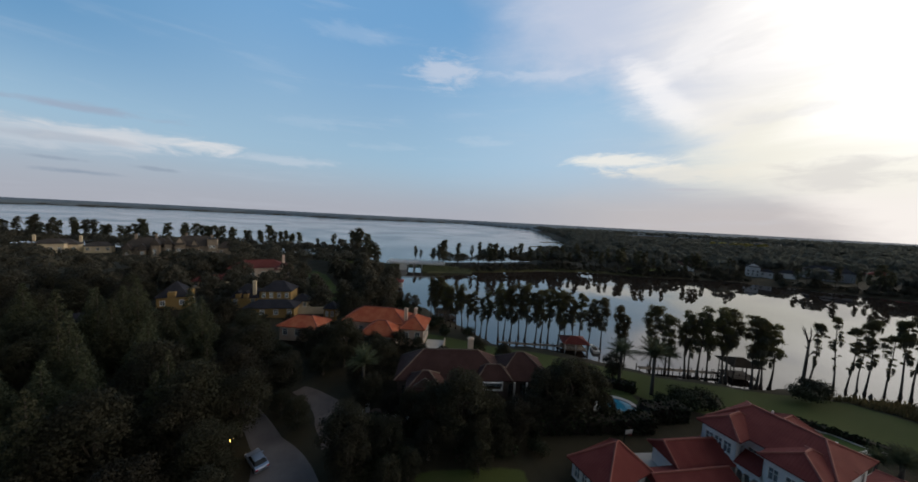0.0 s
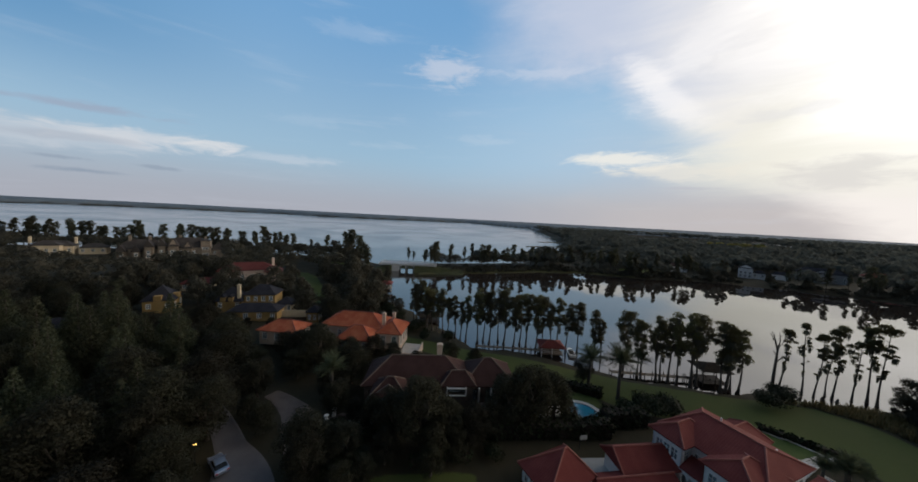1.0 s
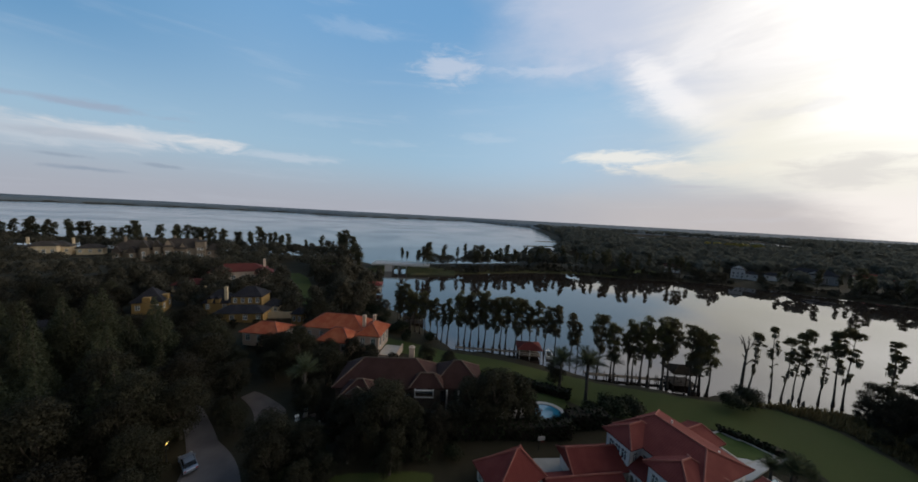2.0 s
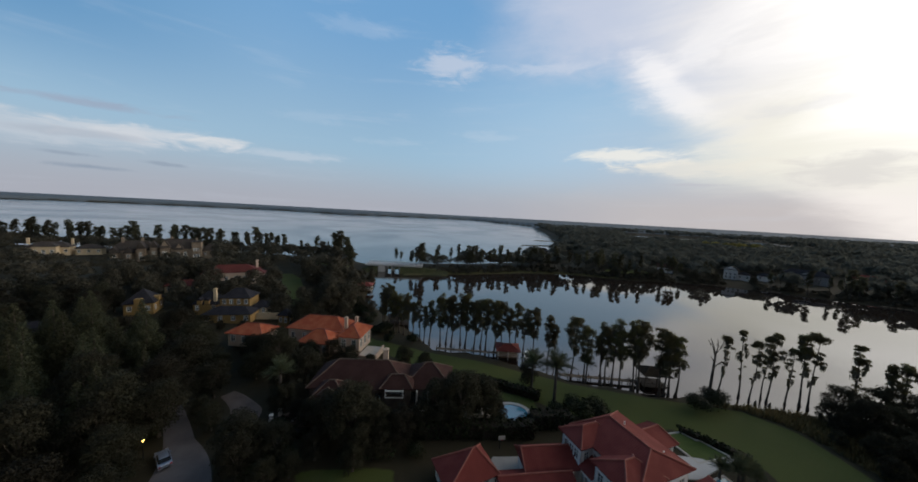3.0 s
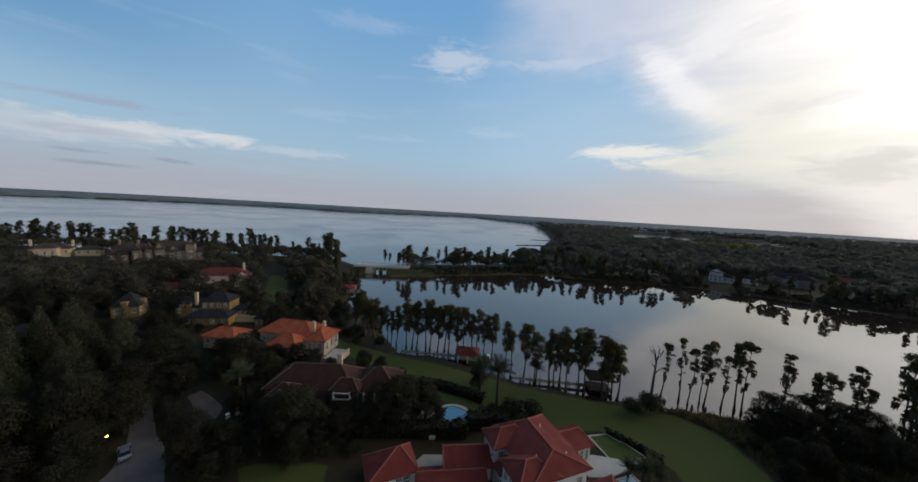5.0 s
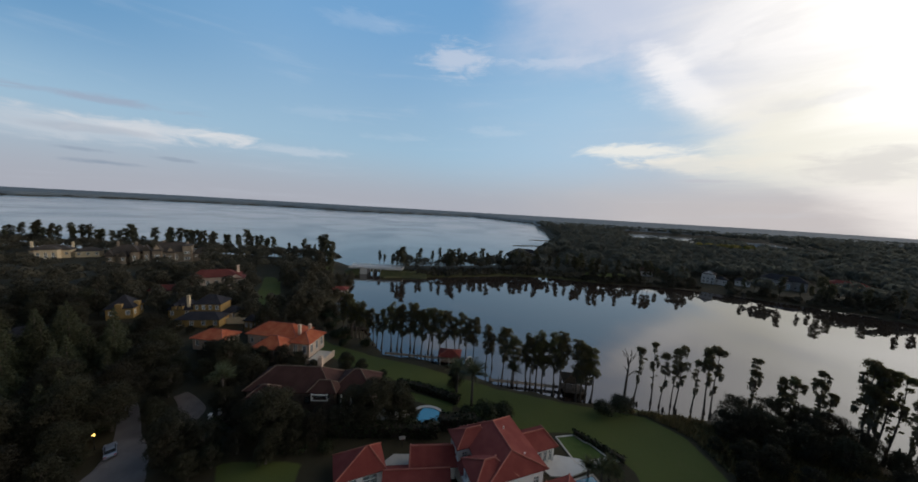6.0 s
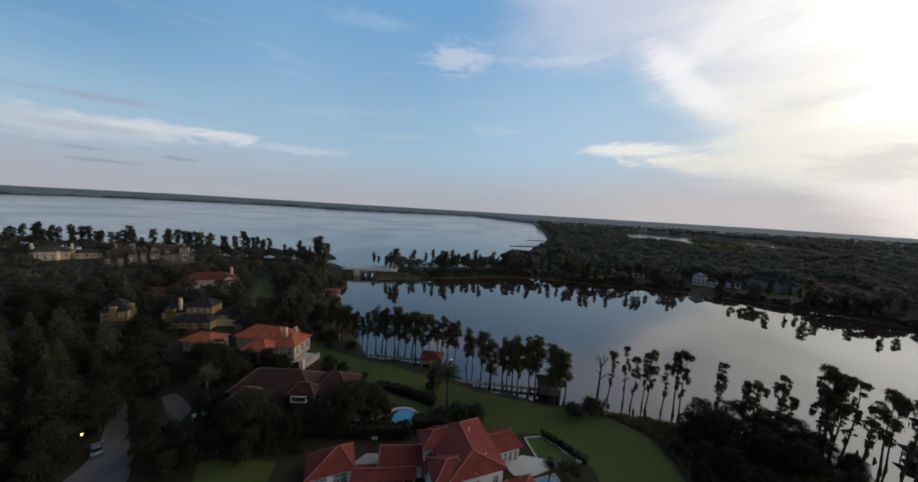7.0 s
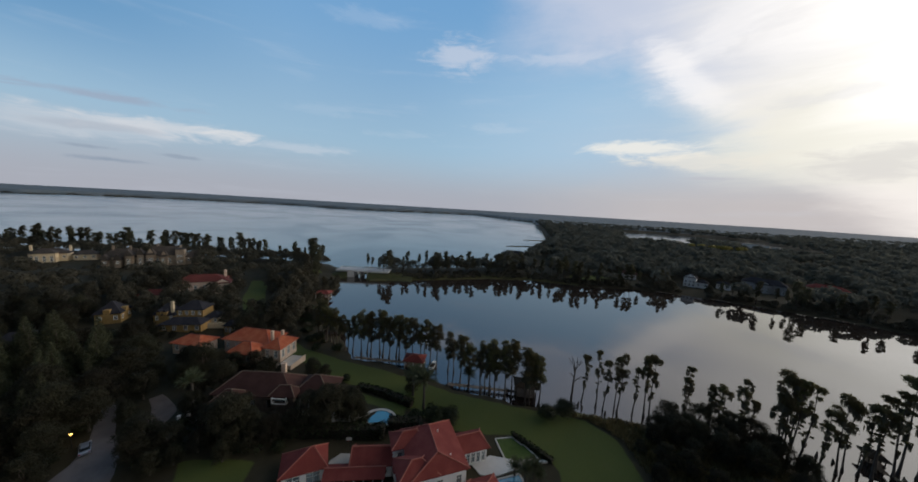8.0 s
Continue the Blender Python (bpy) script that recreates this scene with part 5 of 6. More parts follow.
# broad trees round the head of the bay and on the neck of land beyond it
BAY_TREES = [(-34.7, 117.8, 1.0, 1), (-29.5, 124, 1.05, 0), (-32, 137, 1.1, 1), (-38.5, 127, 1.1, 0), (-41, 140, 1.0, 2), (-37, 112, 0.6, 2), (-26.5, 113, 0.62, 0), (-47, 150, 1.05, 1), (-45.5, 168, 0.9, 0), (-52, 163, 1.1, 1), (-50, 182, 0.9, 4), (-57, 175, 1.1, 0), (-54.5, 192, 1.0, 3), (-61, 188, 1.1, 1), (-60, 203, 1.0, 3), (-66, 196, 1.05, 0), (-66, 213, 1.15, 4), (-71, 206, 1.1, 1), (-73, 221, 1.2, 3), (-80, 214, 1.1, 0), (-80, 232, 1.25, 4), (-87, 240, 1.2, 3), (-90, 226, 1.1, 1), (-77, 241, 1.1, 5)]
# named trees near the houses, then the woods
for x, y, k, kind in ((-64, 89.5, 0.5, OAKS[2]), (-53, 92, 0.42, OAKS[4]), (-46, 90, 0.5, OAKS[4]), (-36, 73.5, 0.6, OAKS[4]), (-14.5, 75.5, 0.78, OAKS[4]), (-20.5, 74.8, 0.72, OAKS[4]), (-26.5, 75.0, 0.8, OAKS[4]), (-39.5, 77.0, 0.75, OAKS[4]), (-9.5, 75.8, 0.6, OAKS[4]), (-30, 66, 0.7, OAKS[2]), (-68, 91.5, 0.42, OAKS[4]), (-74, 94.5, 0.5, OAKS[4]), (-60, 91.0, 0.36, OAKS[4]), (-80, 101, 0.62, OAKS[4]), (-15.5, 54.2, 0.6, OAKS[2]), (-19.5, 60, 0.62, OAKS[3]), (-11.0, 52.0, 0.52, OAKS[4]), (4.5, 41.0, 0.55, OAKS[4]), (-3.0, 43.0, 0.62, OAKS[4]), (-5.5, 39.5, 0.5, OAKS[4]), (-15.0, 41.0, 0.92, OAKS[2]), (-15.0, 43.8, 0.6, OAKS[4]), (-9.5, 42.5, 0.66, OAKS[2]), (-13.5, 38.5, 0.7, OAKS[3]), (-8.0, 37.0, 0.6, OAKS[4]), (-2.5, 47.6, 0.88, OAKS[2]), (2.0, 46.8, 0.98, OAKS[0]), (6.8, 46.9, 0.70, OAKS[3]), (11.2, 47.6, 0.68, OAKS[2]), (-7, 49.8, 0.72, OAKS[4]), (4.5, 43.2, 0.7, OAKS[4]), (8.5, 44.2, 0.55, OAKS[4]), (14.5, 50.4, 0.7, OAKS[4]), (26, 57.8, 0.85, OAKS[2]), (31.0, 56.0, 0.45, OAKS[4]), (-34.5, 46.2, 0.85, OAKS[0]), (-39.5, 51.5, 0.9, OAKS[1]), (22.5, 54.2, 1.1, OAKS[2]), (28.0, 56.2, 1.0, OAKS[4]), (18.0, 53.0, 0.95, OAKS[2]), (20.5, 51.5, 0.62, OAKS[4]), (-31.0, 51.5, 0.5, OAKS[4]), (-26.2, 48.2, 0.62, OAKS[4]), (-38.5, 40.5, 0.9, OAKS[3]), (-34, 58, 0.8, OAKS[2]), (-16.5, 64.5, 0.9, OAKS[2]), (-26.5, 69.5, 0.85, OAKS[1]), (-33, 72, 0.75, OAKS[0]), (-8, 70.5, 0.62, OAKS[4]), (-2.5, 72.0, 0.55, OAKS[4]), (41.0, 73.0, 0.6, OAKS[2]), (-45, 63, 0.95, OAKS[0]), (-40, 44, 0.95, OAKS[1]), (-46, 36, 1.05, OAKS[0]), (-36, 30, 0.9, OAKS[2]), (-52, 50, 1.0, OAKS[1])):
    plant(kind, x, y, k)
for x, y, k, i in ((46.0, 65.2, 1.32, 0), (41.6, 71.0, 1.25, 1), (59.5, 78.6, 0.9, 1), (-17.6, 56.6, 1.12, 1), (75.0, 46.0, 0.95, 2), (70.6, 46.0, 0.8, 2), (72.8, 44.6, 1.0, 2), (76.0, 44.6, 0.66, 2)):
    plant(PALMS[i], x, y, k, tall=0.86 if k > 1.2 else 1.0)
for x, y, k in ((-44, 42, 0.85), (-50, 33, 0.9), (-54, 52, 0.95), (-47, 47, 0.8), (-60, 55, 0.95), (-66, 66, 1.0), (-74, 62, 1.05), (-82, 66, 1.0), (-64, 44, 0.95), (-88, 70, 1.0), (-72, 52, 1.0), (-78, 58, 1.1), (-86, 62, 1.15), (-64, 60, 1.0), (-76, 69, 1.1), (-84, 73, 1.15), (-57, 44, 0.9), (-61, 36, 0.9), (-90, 50, 1.05), (-95, 56, 1.1), (-66, 50, 0.95), (-80, 46, 1.0), (-70, 42, 0.9), (-58, 66, 0.95), (-68, 74, 1.0), (-99, 66, 1.1), (-50, 58, 0.85)):
    plant(CONIFERS, x, y, k)
grow(OAKS, 44, -100, -28, 8, 62, 6.2, 4.6, 0.7, 0.95)
grow(OAKS, 70, -140, -20, 60, 100, 6.4, 4.4, 0.7, 1.0)
grow(OAKS, 14, -20, 14, 66, 76, 5.0, 3.0, 0.45, 0.65)
for x, y, k, i in ((118.5, 67.3, 0.78, 4), (127, 66.5, 0.82, 4), (134.5, 64.8, 0.78, 4), (138.5, 62.7, 0.66, 2), (117, 61.3, 0.66, 2), (122, 60.7, 0.70, 4), (109, 52.9, 0.55, 4), (126, 56.7, 0.62, 2), (131, 52.7, 0.62, 2), (104.5, 47.8, 0.42, 4), (113, 51, 0.58, 4), (111, 60.6, 0.52, 4), (131.5, 60.6, 0.66, 2), (139, 57.1, 0.62, 2), (143.5, 53.4, 0.55, 4), (105, 56.6, 0.32, 4), (122.5, 64.7, 0.6, 4), (113.5, 65.1, 0.5, 4), (145.5, 55.2, 0.45, 4), (118, 56, 0.5, 4)):
    plant(OAKS[i], x, y, k * 1.28)
for x, y, k, i in ((124.0, 69.5, 1.08, 2), (130.5, 67.8, 1.02, 0), (133.2, 66.8, 0.98, 2), (138.0, 64.8, 1.12, 4), (149.5, 60.5, 0.55, 4)):
    plant(SLIM[i] if i else CYPRESS[4], x, y, k)
for x, y, k, i, turn in ((140.8, 58.2, 1.30, 1, 190), (142.2, 59.6, 1.42, 0, 200), (143.6, 58.0, 1.40, 4, 10), (145.0, 59.2, 1.42, 1, 20), (146.6, 58.0, 1.36, 4, 350), (144.2, 60.2, 1.30, 0, 90)):
    plant(SLIM[i], x, y, k, turn)
grow(OAKS, 24, 104, 150, 24, 48, 5.5, 3.0, 0.45, 0.65, lambda x, y: x > 112 or y < 36)
grow(FAR_OAKS, 60, -150, -40, 96, 160, 7.5, 5.0, 0.65, 1.0)
for x, y, k, i in BAY_TREES:
    plant(FAR_OAKS[i] if i < 3 else FAR_CYPRESS[i - 3], x, y, k)
grow(FAR_OAKS, 46, -64, -14, 100, 196, 4.0, 2.0, 0.26, 0.5)


def shore_row(kinds, pts, gap, inset, lo, hi):
    """Trees at uneven steps along a shoreline, standing a little inland (to the line's left when inset is above 0)."""
    u = 0.0
    for (ax, ay), (bx, by) in zip(pts, pts[1:]):
        L = math.hypot(bx - ax, by - ay)
        while u < L:
            d = inset * random.uniform(0.4, 1.6)
            x, y = ax + (bx - ax) * u / L - (by - ay) / L * d, ay + (by - ay) * u / L + (bx - ax) / L * d
            if land_at(x, y) > -0.3 and all((x - a) ** 2 + (y - b) ** 2 > c * c for a, b, c in HOMES):
                plant(kinds, x, y, random.uniform(lo, hi))
            u += gap * random.choice((0.45, 0.7, 0.9, 1.2, 1.9))
        u -= L


shore_row(FAR_CYPRESS[:3], BIG_NEAR[1:6], 6.2, -7, 0.95, 1.3)
shore_row(FAR_CYPRESS, BIG_NEAR[2:7], 14, -14, 0.8, 1.1)
shore_row(FAR_OAKS, BIG_NEAR[2:7], 7.5, -11, 0.55, 0.85)
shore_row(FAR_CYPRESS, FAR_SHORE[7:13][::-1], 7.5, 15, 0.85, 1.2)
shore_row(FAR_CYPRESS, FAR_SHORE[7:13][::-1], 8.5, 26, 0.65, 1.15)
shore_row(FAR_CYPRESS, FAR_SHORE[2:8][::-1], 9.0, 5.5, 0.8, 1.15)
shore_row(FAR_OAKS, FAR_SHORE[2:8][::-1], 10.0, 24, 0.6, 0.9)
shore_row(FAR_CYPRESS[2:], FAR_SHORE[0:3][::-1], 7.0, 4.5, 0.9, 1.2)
shore_row(FAR_OAKS, FAR_SHORE[1:8][::-1], 22.0, 10, 0.45, 0.7)


for src in OAKS + FAR_OAKS + CYPRESS + SLIM + FAR_CYPRESS + CONIFERS + PALMS:
    if src.name not in used:
        for c in src.children_recursive:
            bpy.data.objects.remove(c)
        bpy.data.objects.remove(src)


# ---- woods that nobody could count ----
def crowns(points, per, leaf, spread, name, mat):
    """Loose leaf clumps for a whole wood, crown by crown, in one mesh. points: x, y, base, radius, height."""
    P = np.repeat(points, per, 0)
    n = len(P)
    d = unit(rng.normal(size=(n, 3)))
    d[:, 2] = np.abs(d[:, 2]) * 1.0 - 0.25
    c = P[:, :3] + d * P[:, 3:4] * np.array([1, 1, 0.75]) * rng.uniform(0.7, 1.05, (n, 1))
    c[:, 2] += P[:, 4] * 0.62
    nrm = unit(d + 0.3 * rng.normal(size=(n, 3)))
    a = unit(np.cross(nrm, rng.normal(size=(n, 3))))
    b = np.cross(nrm, a)
    s = leaf * rng.uniform(0.6, 1.4, (n, 1)) * (P[:, 3:4] / spread)
    return quads(np.stack([c - a * s, c + b * s + nrm * s * 0.3, c + a * s, c - b * s], 1), name, mat)


def woods(name, n, x0, x1, y0, y1, per, leaf, label, where, leaf_name="hazed_leaf", girth=6.4):
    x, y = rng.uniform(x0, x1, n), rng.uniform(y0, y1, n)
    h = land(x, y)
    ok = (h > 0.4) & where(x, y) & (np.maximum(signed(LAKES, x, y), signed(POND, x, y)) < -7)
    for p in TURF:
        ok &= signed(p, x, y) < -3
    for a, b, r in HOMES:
        ok &= (x - a) ** 2 + (y - b) ** 2 > (r + (7 if leaf_name == "hazed_leaf" else 2)) ** 2
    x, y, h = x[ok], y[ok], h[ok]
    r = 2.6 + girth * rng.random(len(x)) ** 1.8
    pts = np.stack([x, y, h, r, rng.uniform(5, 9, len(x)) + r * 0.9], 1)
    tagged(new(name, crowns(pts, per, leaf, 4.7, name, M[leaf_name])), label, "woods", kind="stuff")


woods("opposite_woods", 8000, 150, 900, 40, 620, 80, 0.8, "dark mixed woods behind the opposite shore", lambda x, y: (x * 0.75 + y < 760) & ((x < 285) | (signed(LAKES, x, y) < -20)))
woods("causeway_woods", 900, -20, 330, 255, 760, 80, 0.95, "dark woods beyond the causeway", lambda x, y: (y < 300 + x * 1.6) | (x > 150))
woods("bank_woods", 900, -25, 112, 215, 330, 110, 0.5, "low dark trees crowded along the causeway", lambda x, y: signed(LAKES, x, y) < -15, "wood_leaf", 3.0)
woods("left_woods", 2300, -620, -60, 20, 245, 240, 0.46, "dense woods beside the big lake", lambda x, y: (x < -150) | (y > 150), "wood_leaf", 3.4)
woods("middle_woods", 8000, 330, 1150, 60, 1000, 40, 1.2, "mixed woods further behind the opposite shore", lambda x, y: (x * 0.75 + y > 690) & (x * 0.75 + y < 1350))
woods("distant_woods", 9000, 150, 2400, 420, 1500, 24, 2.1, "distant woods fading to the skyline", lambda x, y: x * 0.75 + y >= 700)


def shore_scrub(pts, gap, insets):
    """Low scrub along the far banks, in one mesh."""
    made = []
    for inset in insets:
        for (ax, ay), (bx, by) in zip(pts, pts[1:]):
            L = math.hypot(bx - ax, by - ay)
            for i in range(int(L / gap)):
                u, d = (i + random.random()) * gap / L, inset * random.uniform(0.5, 1.5)
                x, y = ax + (bx - ax) * u - (by - ay) / L * d, ay + (by - ay) * u + (bx - ax) / L * d
                z = land_at(x, y)
                if z > -0.2 and all((x - a) ** 2 + (y - b) ** 2 > c * c for a, b, c in HOMES):
                    made.append((x, y, z, random.uniform(1.2, 2.4), random.uniform(1.4, 3.0)))
    tagged(new("shore_scrub", crowns(np.array(made), 70, 1.5, 4.7, "shore_scrub", M["wood_leaf"])), "low dark scrub along the far lake banks", "scrub", kind="stuff")


shore_scrub(FAR_SHORE[1:12][::-1], 3.2, (5, 10, 15))


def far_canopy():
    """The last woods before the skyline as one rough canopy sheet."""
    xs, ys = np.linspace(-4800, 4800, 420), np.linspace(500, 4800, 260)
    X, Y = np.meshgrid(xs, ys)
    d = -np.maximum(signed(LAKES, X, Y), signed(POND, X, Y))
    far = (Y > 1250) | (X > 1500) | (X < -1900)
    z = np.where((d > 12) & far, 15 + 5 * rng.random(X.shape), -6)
    tagged(new("backdrop_woods", grid_mesh("backdrop_woods", xs, ys, z, M["hazed_woods"])), "hazy skyline woods beyond the lakes", "woods", kind="structure")


far_canopy()


def gold_trees():
    """A stand of yellowing trees in the far woods."""
    pts = np.array([(440 + 8 * i + rng.uniform(-3, 3), 512 - 3 * i + rng.uniform(-6, 6), 8.0, rng.uniform(5.0, 7.0), 19.0) for i in range(9)])
    tagged(new("gold_trees", crowns(pts, 60, 1.3, 4.7, "gold_trees", M["gold_leaf"])), "yellowing treetops in the far woods", "woods", kind="stuff")


gold_trees()


def marsh(name, x, y, w, d, rot):
    """A low island of reeds, level with the water."""
    n = 420
    r, a = np.sqrt(rng.random(n)), rng.uniform(0, 6.283, n)
    u, v = r * np.cos(a) * w, r * np.sin(a) * d
    c, s = math.cos(radians(rot)), math.sin(radians(rot))
    p = np.stack([x + u * c - v * s, y + u * s + v * c, 0 * u - 0.1], 1)
    q = rng.uniform(0, 6.283, n)
    e = np.stack([np.cos(q), np.sin(q), 0 * q], 1) * rng.uniform(0.8, 2.0, (n, 1))
    t = np.stack([rng.normal(0, 0.5, n), rng.normal(0, 0.5, n), rng.uniform(0.3, 0.8, n)], 1)
    tagged(new(name, quads(np.stack([p - e, p + e, p + e * 0.7 + t, p - e * 0.7 + t], 1), name, M["reed"])), "low reed bank in the big lake", "reeds", kind="stuff")


marsh("reed_bank", 150, 500, 36, 5, 20)
marsh("reed_bank", 205, 620, 40, 6, 12)


# ---- shore things ----
def bridge():
    b = thing("road_bridge", pose(-36, 222, 0.6, 0, 0, 4), "low pale concrete road bridge over the channel", "bridge")
    part("deck", Shape().box(-17, 26, -4, 9, 3.7, 4.7), M["pale_concrete"], b)
    for y in (-4, 8.7):
        s = Shape().box(-17, 26, y, y + 0.3, 5.3, 5.55)
        for i in range(22):
            s.box(-17 + i * 2, -16.8 + i * 2, y, y + 0.3, 4.7, 5.3)
        part("parapet", s, M["pale_concrete"], b)
    part("pier", Shape().box(2.5, 3.3, -3.6, 8.6, -2, 3.7), M["concrete"], b)
    part("abutment", Shape().hexa([(-9, -4.6, -1), (-2.2, -4.6, -1), (-2.2, 9, -1), (-9, 9, -1)], [(-9, -3.9, 3.7), (-2.2, -3.9, 3.7), (-2.2, 8.9, 3.7), (-9, 8.9, 3.7)]), M["pale_concrete"], b)
    part("abutment", Shape().box(8.4, 10.6, -3.9, 8.9, -1, 3.7), M["concrete"], b)
    # grassed ramps at both ends
    for x0, x1, far in ((-22, -7.4, 0), (9.6, 46, 1)):
        low = [(x0, -11, -1), (x1, -11, -1), (x1, 9, -1), (x0, 9, -1)]
        part("embankment", Shape().hexa(low, [(x0, -4, 1.0 if not far else 3.9), (x1, -4, 3.9 if not far else 1.6), (x1, 4, 3.9 if not far else 1.6), (x0, 4, 1.0 if not far else 3.9)]), M["bank_grass"], b, "grass bank beside the roadway")


bridge()


def dock(name, x, y, rot, length, label, house=None, roof="red_tile", wall="trim"):
    d = thing(name, pose(x, y, 0, 0, 0, rot), label, "dock")
    n = int(length / 0.28)
    deck = Shape()
    for i in range(n):
        deck.box(i * 0.28, i * 0.28 + 0.25, -0.8, 0.8, 0.95, 1.0)
    plank = "dark_wood" if wall == "dark_wood" else "wood"
    part("planking", deck, M[plank], d)
    for i in range(int(length / 3) + 1):
        for yy in (-0.8, 0.8):
            part("piling", Shape().tube([(i * 3, yy, -2), (i * 3, yy, 1.7)], [0.13, 0.12], 7), M["dark_wood"], d)
    if house:
        x0, x1, w, h = house
        part("platform", Shape().box(x0, x1, -w, w, 0.85, 1.05), M[plank], d)
        for xx in (x0 + 0.2, (x0 + x1) / 2, x1 - 0.2):
            for yy in (-w + 0.2, w - 0.2):
                part("post", Shape().tube([(xx, yy, -2), (xx, yy, h)], [0.14, 0.13], 7), M[wall], d)
        s, c = Shape(), []
        hip_roof(s, c, x0, x1, -w, w, h, 1.3, 0.6)
        r = part("roof", s, M[roof], d)
        for p, q in c:
            part("ridge_cap", cap_line(p, q, 0.1), M["ridge_red" if "tile" in roof else "dark_wood"], r)
        for yy in (-w, w - 0.08) if wall != "dark_wood" or w > 2.4 else ():
            for za, zb in ((1.9, 2.0), (1.4, 1.46)):
                part("rail", Shape().box(x0, x1, yy, yy + 0.08, za, zb), M[wall], d)
    return d


dock("boat_dock", 14, 92.5, -2, 26, "long grey boat dock with red-roofed boathouse", (20.6, 27.6, 2.7, 3.3))
dock("gazebo_dock", 52, 80.2, -3, 22, "weathered plank walkway along the shore under cypresses")
dock("pavilion_dock", 72.5, 79.2, -4, 10, "dark timber lake pavilion on piles", (2.8, 9.6, 2.6, 4.6), "thatch", "dark_wood")
dock("far_boathouse", -44, 160, 8, 14, "boathouse with red roof at the head of the lake", (6, 14, 3.0, 3.8))
dock("open_dock", -8.6, 112.6, 12, 9, "dark timber boathouse with flat roof under cypresses", (1.2, 8.8, 2.8, 3.4), "thatch", "dark_wood")
dock("grey_dock", 139.5, 57.5, 60, 8, "dark boathouse half hidden by shore trees", (2.5, 7.5, 2.2, 3.4), "thatch", "dark_wood")
dock("pale_dock", 167, 57, 62, 8, "grey-roofed boathouse behind cypresses", (3.5, 7.0, 1.6, 2.8), "thatch", "dark_wood")
for x, y, r, l in ((216, 235.5, -105, 13), (251.5, 223.0, -115, 12), (303.5, 194.0, -124, 13), (342, 165.5, -128, 18)):
    dock("jetty", x, y, r + 90, l, "low pale jetty on the opposite shore")


def boat(x, y, rot):
    b = thing("motor_boat", pose(x, y, 0.1, 0, 0, rot), "small white motor boat moored at the dock", "boat")
    n, L = 8, 6.0
    lower, upper = [], []
    for side in (1, -1):
        pts = [(L * (i / n) - L / 2, side * 1.1 * math.sqrt(max(0.0, 1 - (i / n) ** 3))) for i in range(n + 1)]
        if side == -1:
            pts = pts[::-1][1:]
        lower += [(px * 0.94, py * 0.75, -0.2) for px, py in pts]
        upper += [(px, py, 0.75) for px, py in pts]
    part("hull", Shape().hexa(lower[::-1], upper[::-1]), M["trim"], b)
    part("cockpit", Shape().box(-2.4, 0.6, -0.75, 0.75, 0.76, 0.80), M["dark_wood"], b)
    part("windscreen", Shape().hexa([(0.5, -0.8, 0.78), (0.6, -0.8, 0.78), (0.6, 0.8, 0.78), (0.5, 0.8, 0.78)], [(0.2, -0.7, 1.3), (0.3, -0.7, 1.3), (0.3, 0.7, 1.3), (0.2, 0.7, 1.3)]), M["glass"], b)


boat(45.2, 92.4, 80)

# ---- pools, hedges, lawn edges ----
def round_pool():
    p = thing("swimming_pool", pose(34.6, 59.0, land_at(34.6, 59.0)), "blue oval swimming pool with pale coping", "pool")
    k = 28
    ring = [(3.6 * math.cos(2 * math.pi * i / k), 2.9 * math.sin(2 * math.pi * i / k)) for i in range(k)]
    s = Shape()
    for i in range(k):
        (ax, ay), (bx, by) = ring[i], ring[(i + 1) % k]
        lo = [(ax, ay), (bx, by), (bx * 1.26, by * 1.3), (ax * 1.26, ay * 1.3)]
        s.hexa([(x, y, -0.8) for x, y in lo[::-1]], [(x, y, 0.28) for x, y in lo[::-1]])
    part("coping", s, M["stone_deck"], p)
    part("water", Shape().hexa([(x, y, -0.4) for x, y in ring], [(x, y, 0.16) for x, y in ring]), M["pool"], p)


round_pool()
villa_pool = thing("villa_pool", pose(69.5, 43.5, 1.5, 0, 0, 20), "blue pool below the villa terrace", "pool")
part("coping", Shape().box(-3.4, 3.4, -2.2, -1.8, -1, 0.15).box(-3.4, 3.4, 1.8, 2.2, -1, 0.15).box(-3.4, -3.0, -1.8, 1.8, -1, 0.15).box(3.0, 3.4, -1.8, 1.8, -1, 0.15), M["stone_deck"], villa_pool)
part("water", Shape().box(-3, 3, -1.8, 1.8, -0.9, 0.05), M["pool"], villa_pool)


def hedge(x0, y0, x1, y1, w, h, label="clipped dark green hedge along the garden"):
    L = math.hypot(x1 - x0, y1 - y0)
    ob = new("hedge", hedge_mesh(L, w, h))
    z = land_at((x0 + x1) / 2, (y0 + y1) / 2)
    ob.matrix_world = pose((x0 + x1) / 2, (y0 + y1) / 2, z, 0, 0, math.degrees(math.atan2(y1 - y0, x1 - x0)))
    tagged(ob, label, "hedge")
    core = part("core", Shape().box(-L / 2 + 0.2, L / 2 - 0.2, -w / 2 + 0.2, w / 2 - 0.2, -0.3, h - 0.2), M["dark_wood"], ob)
    return ob


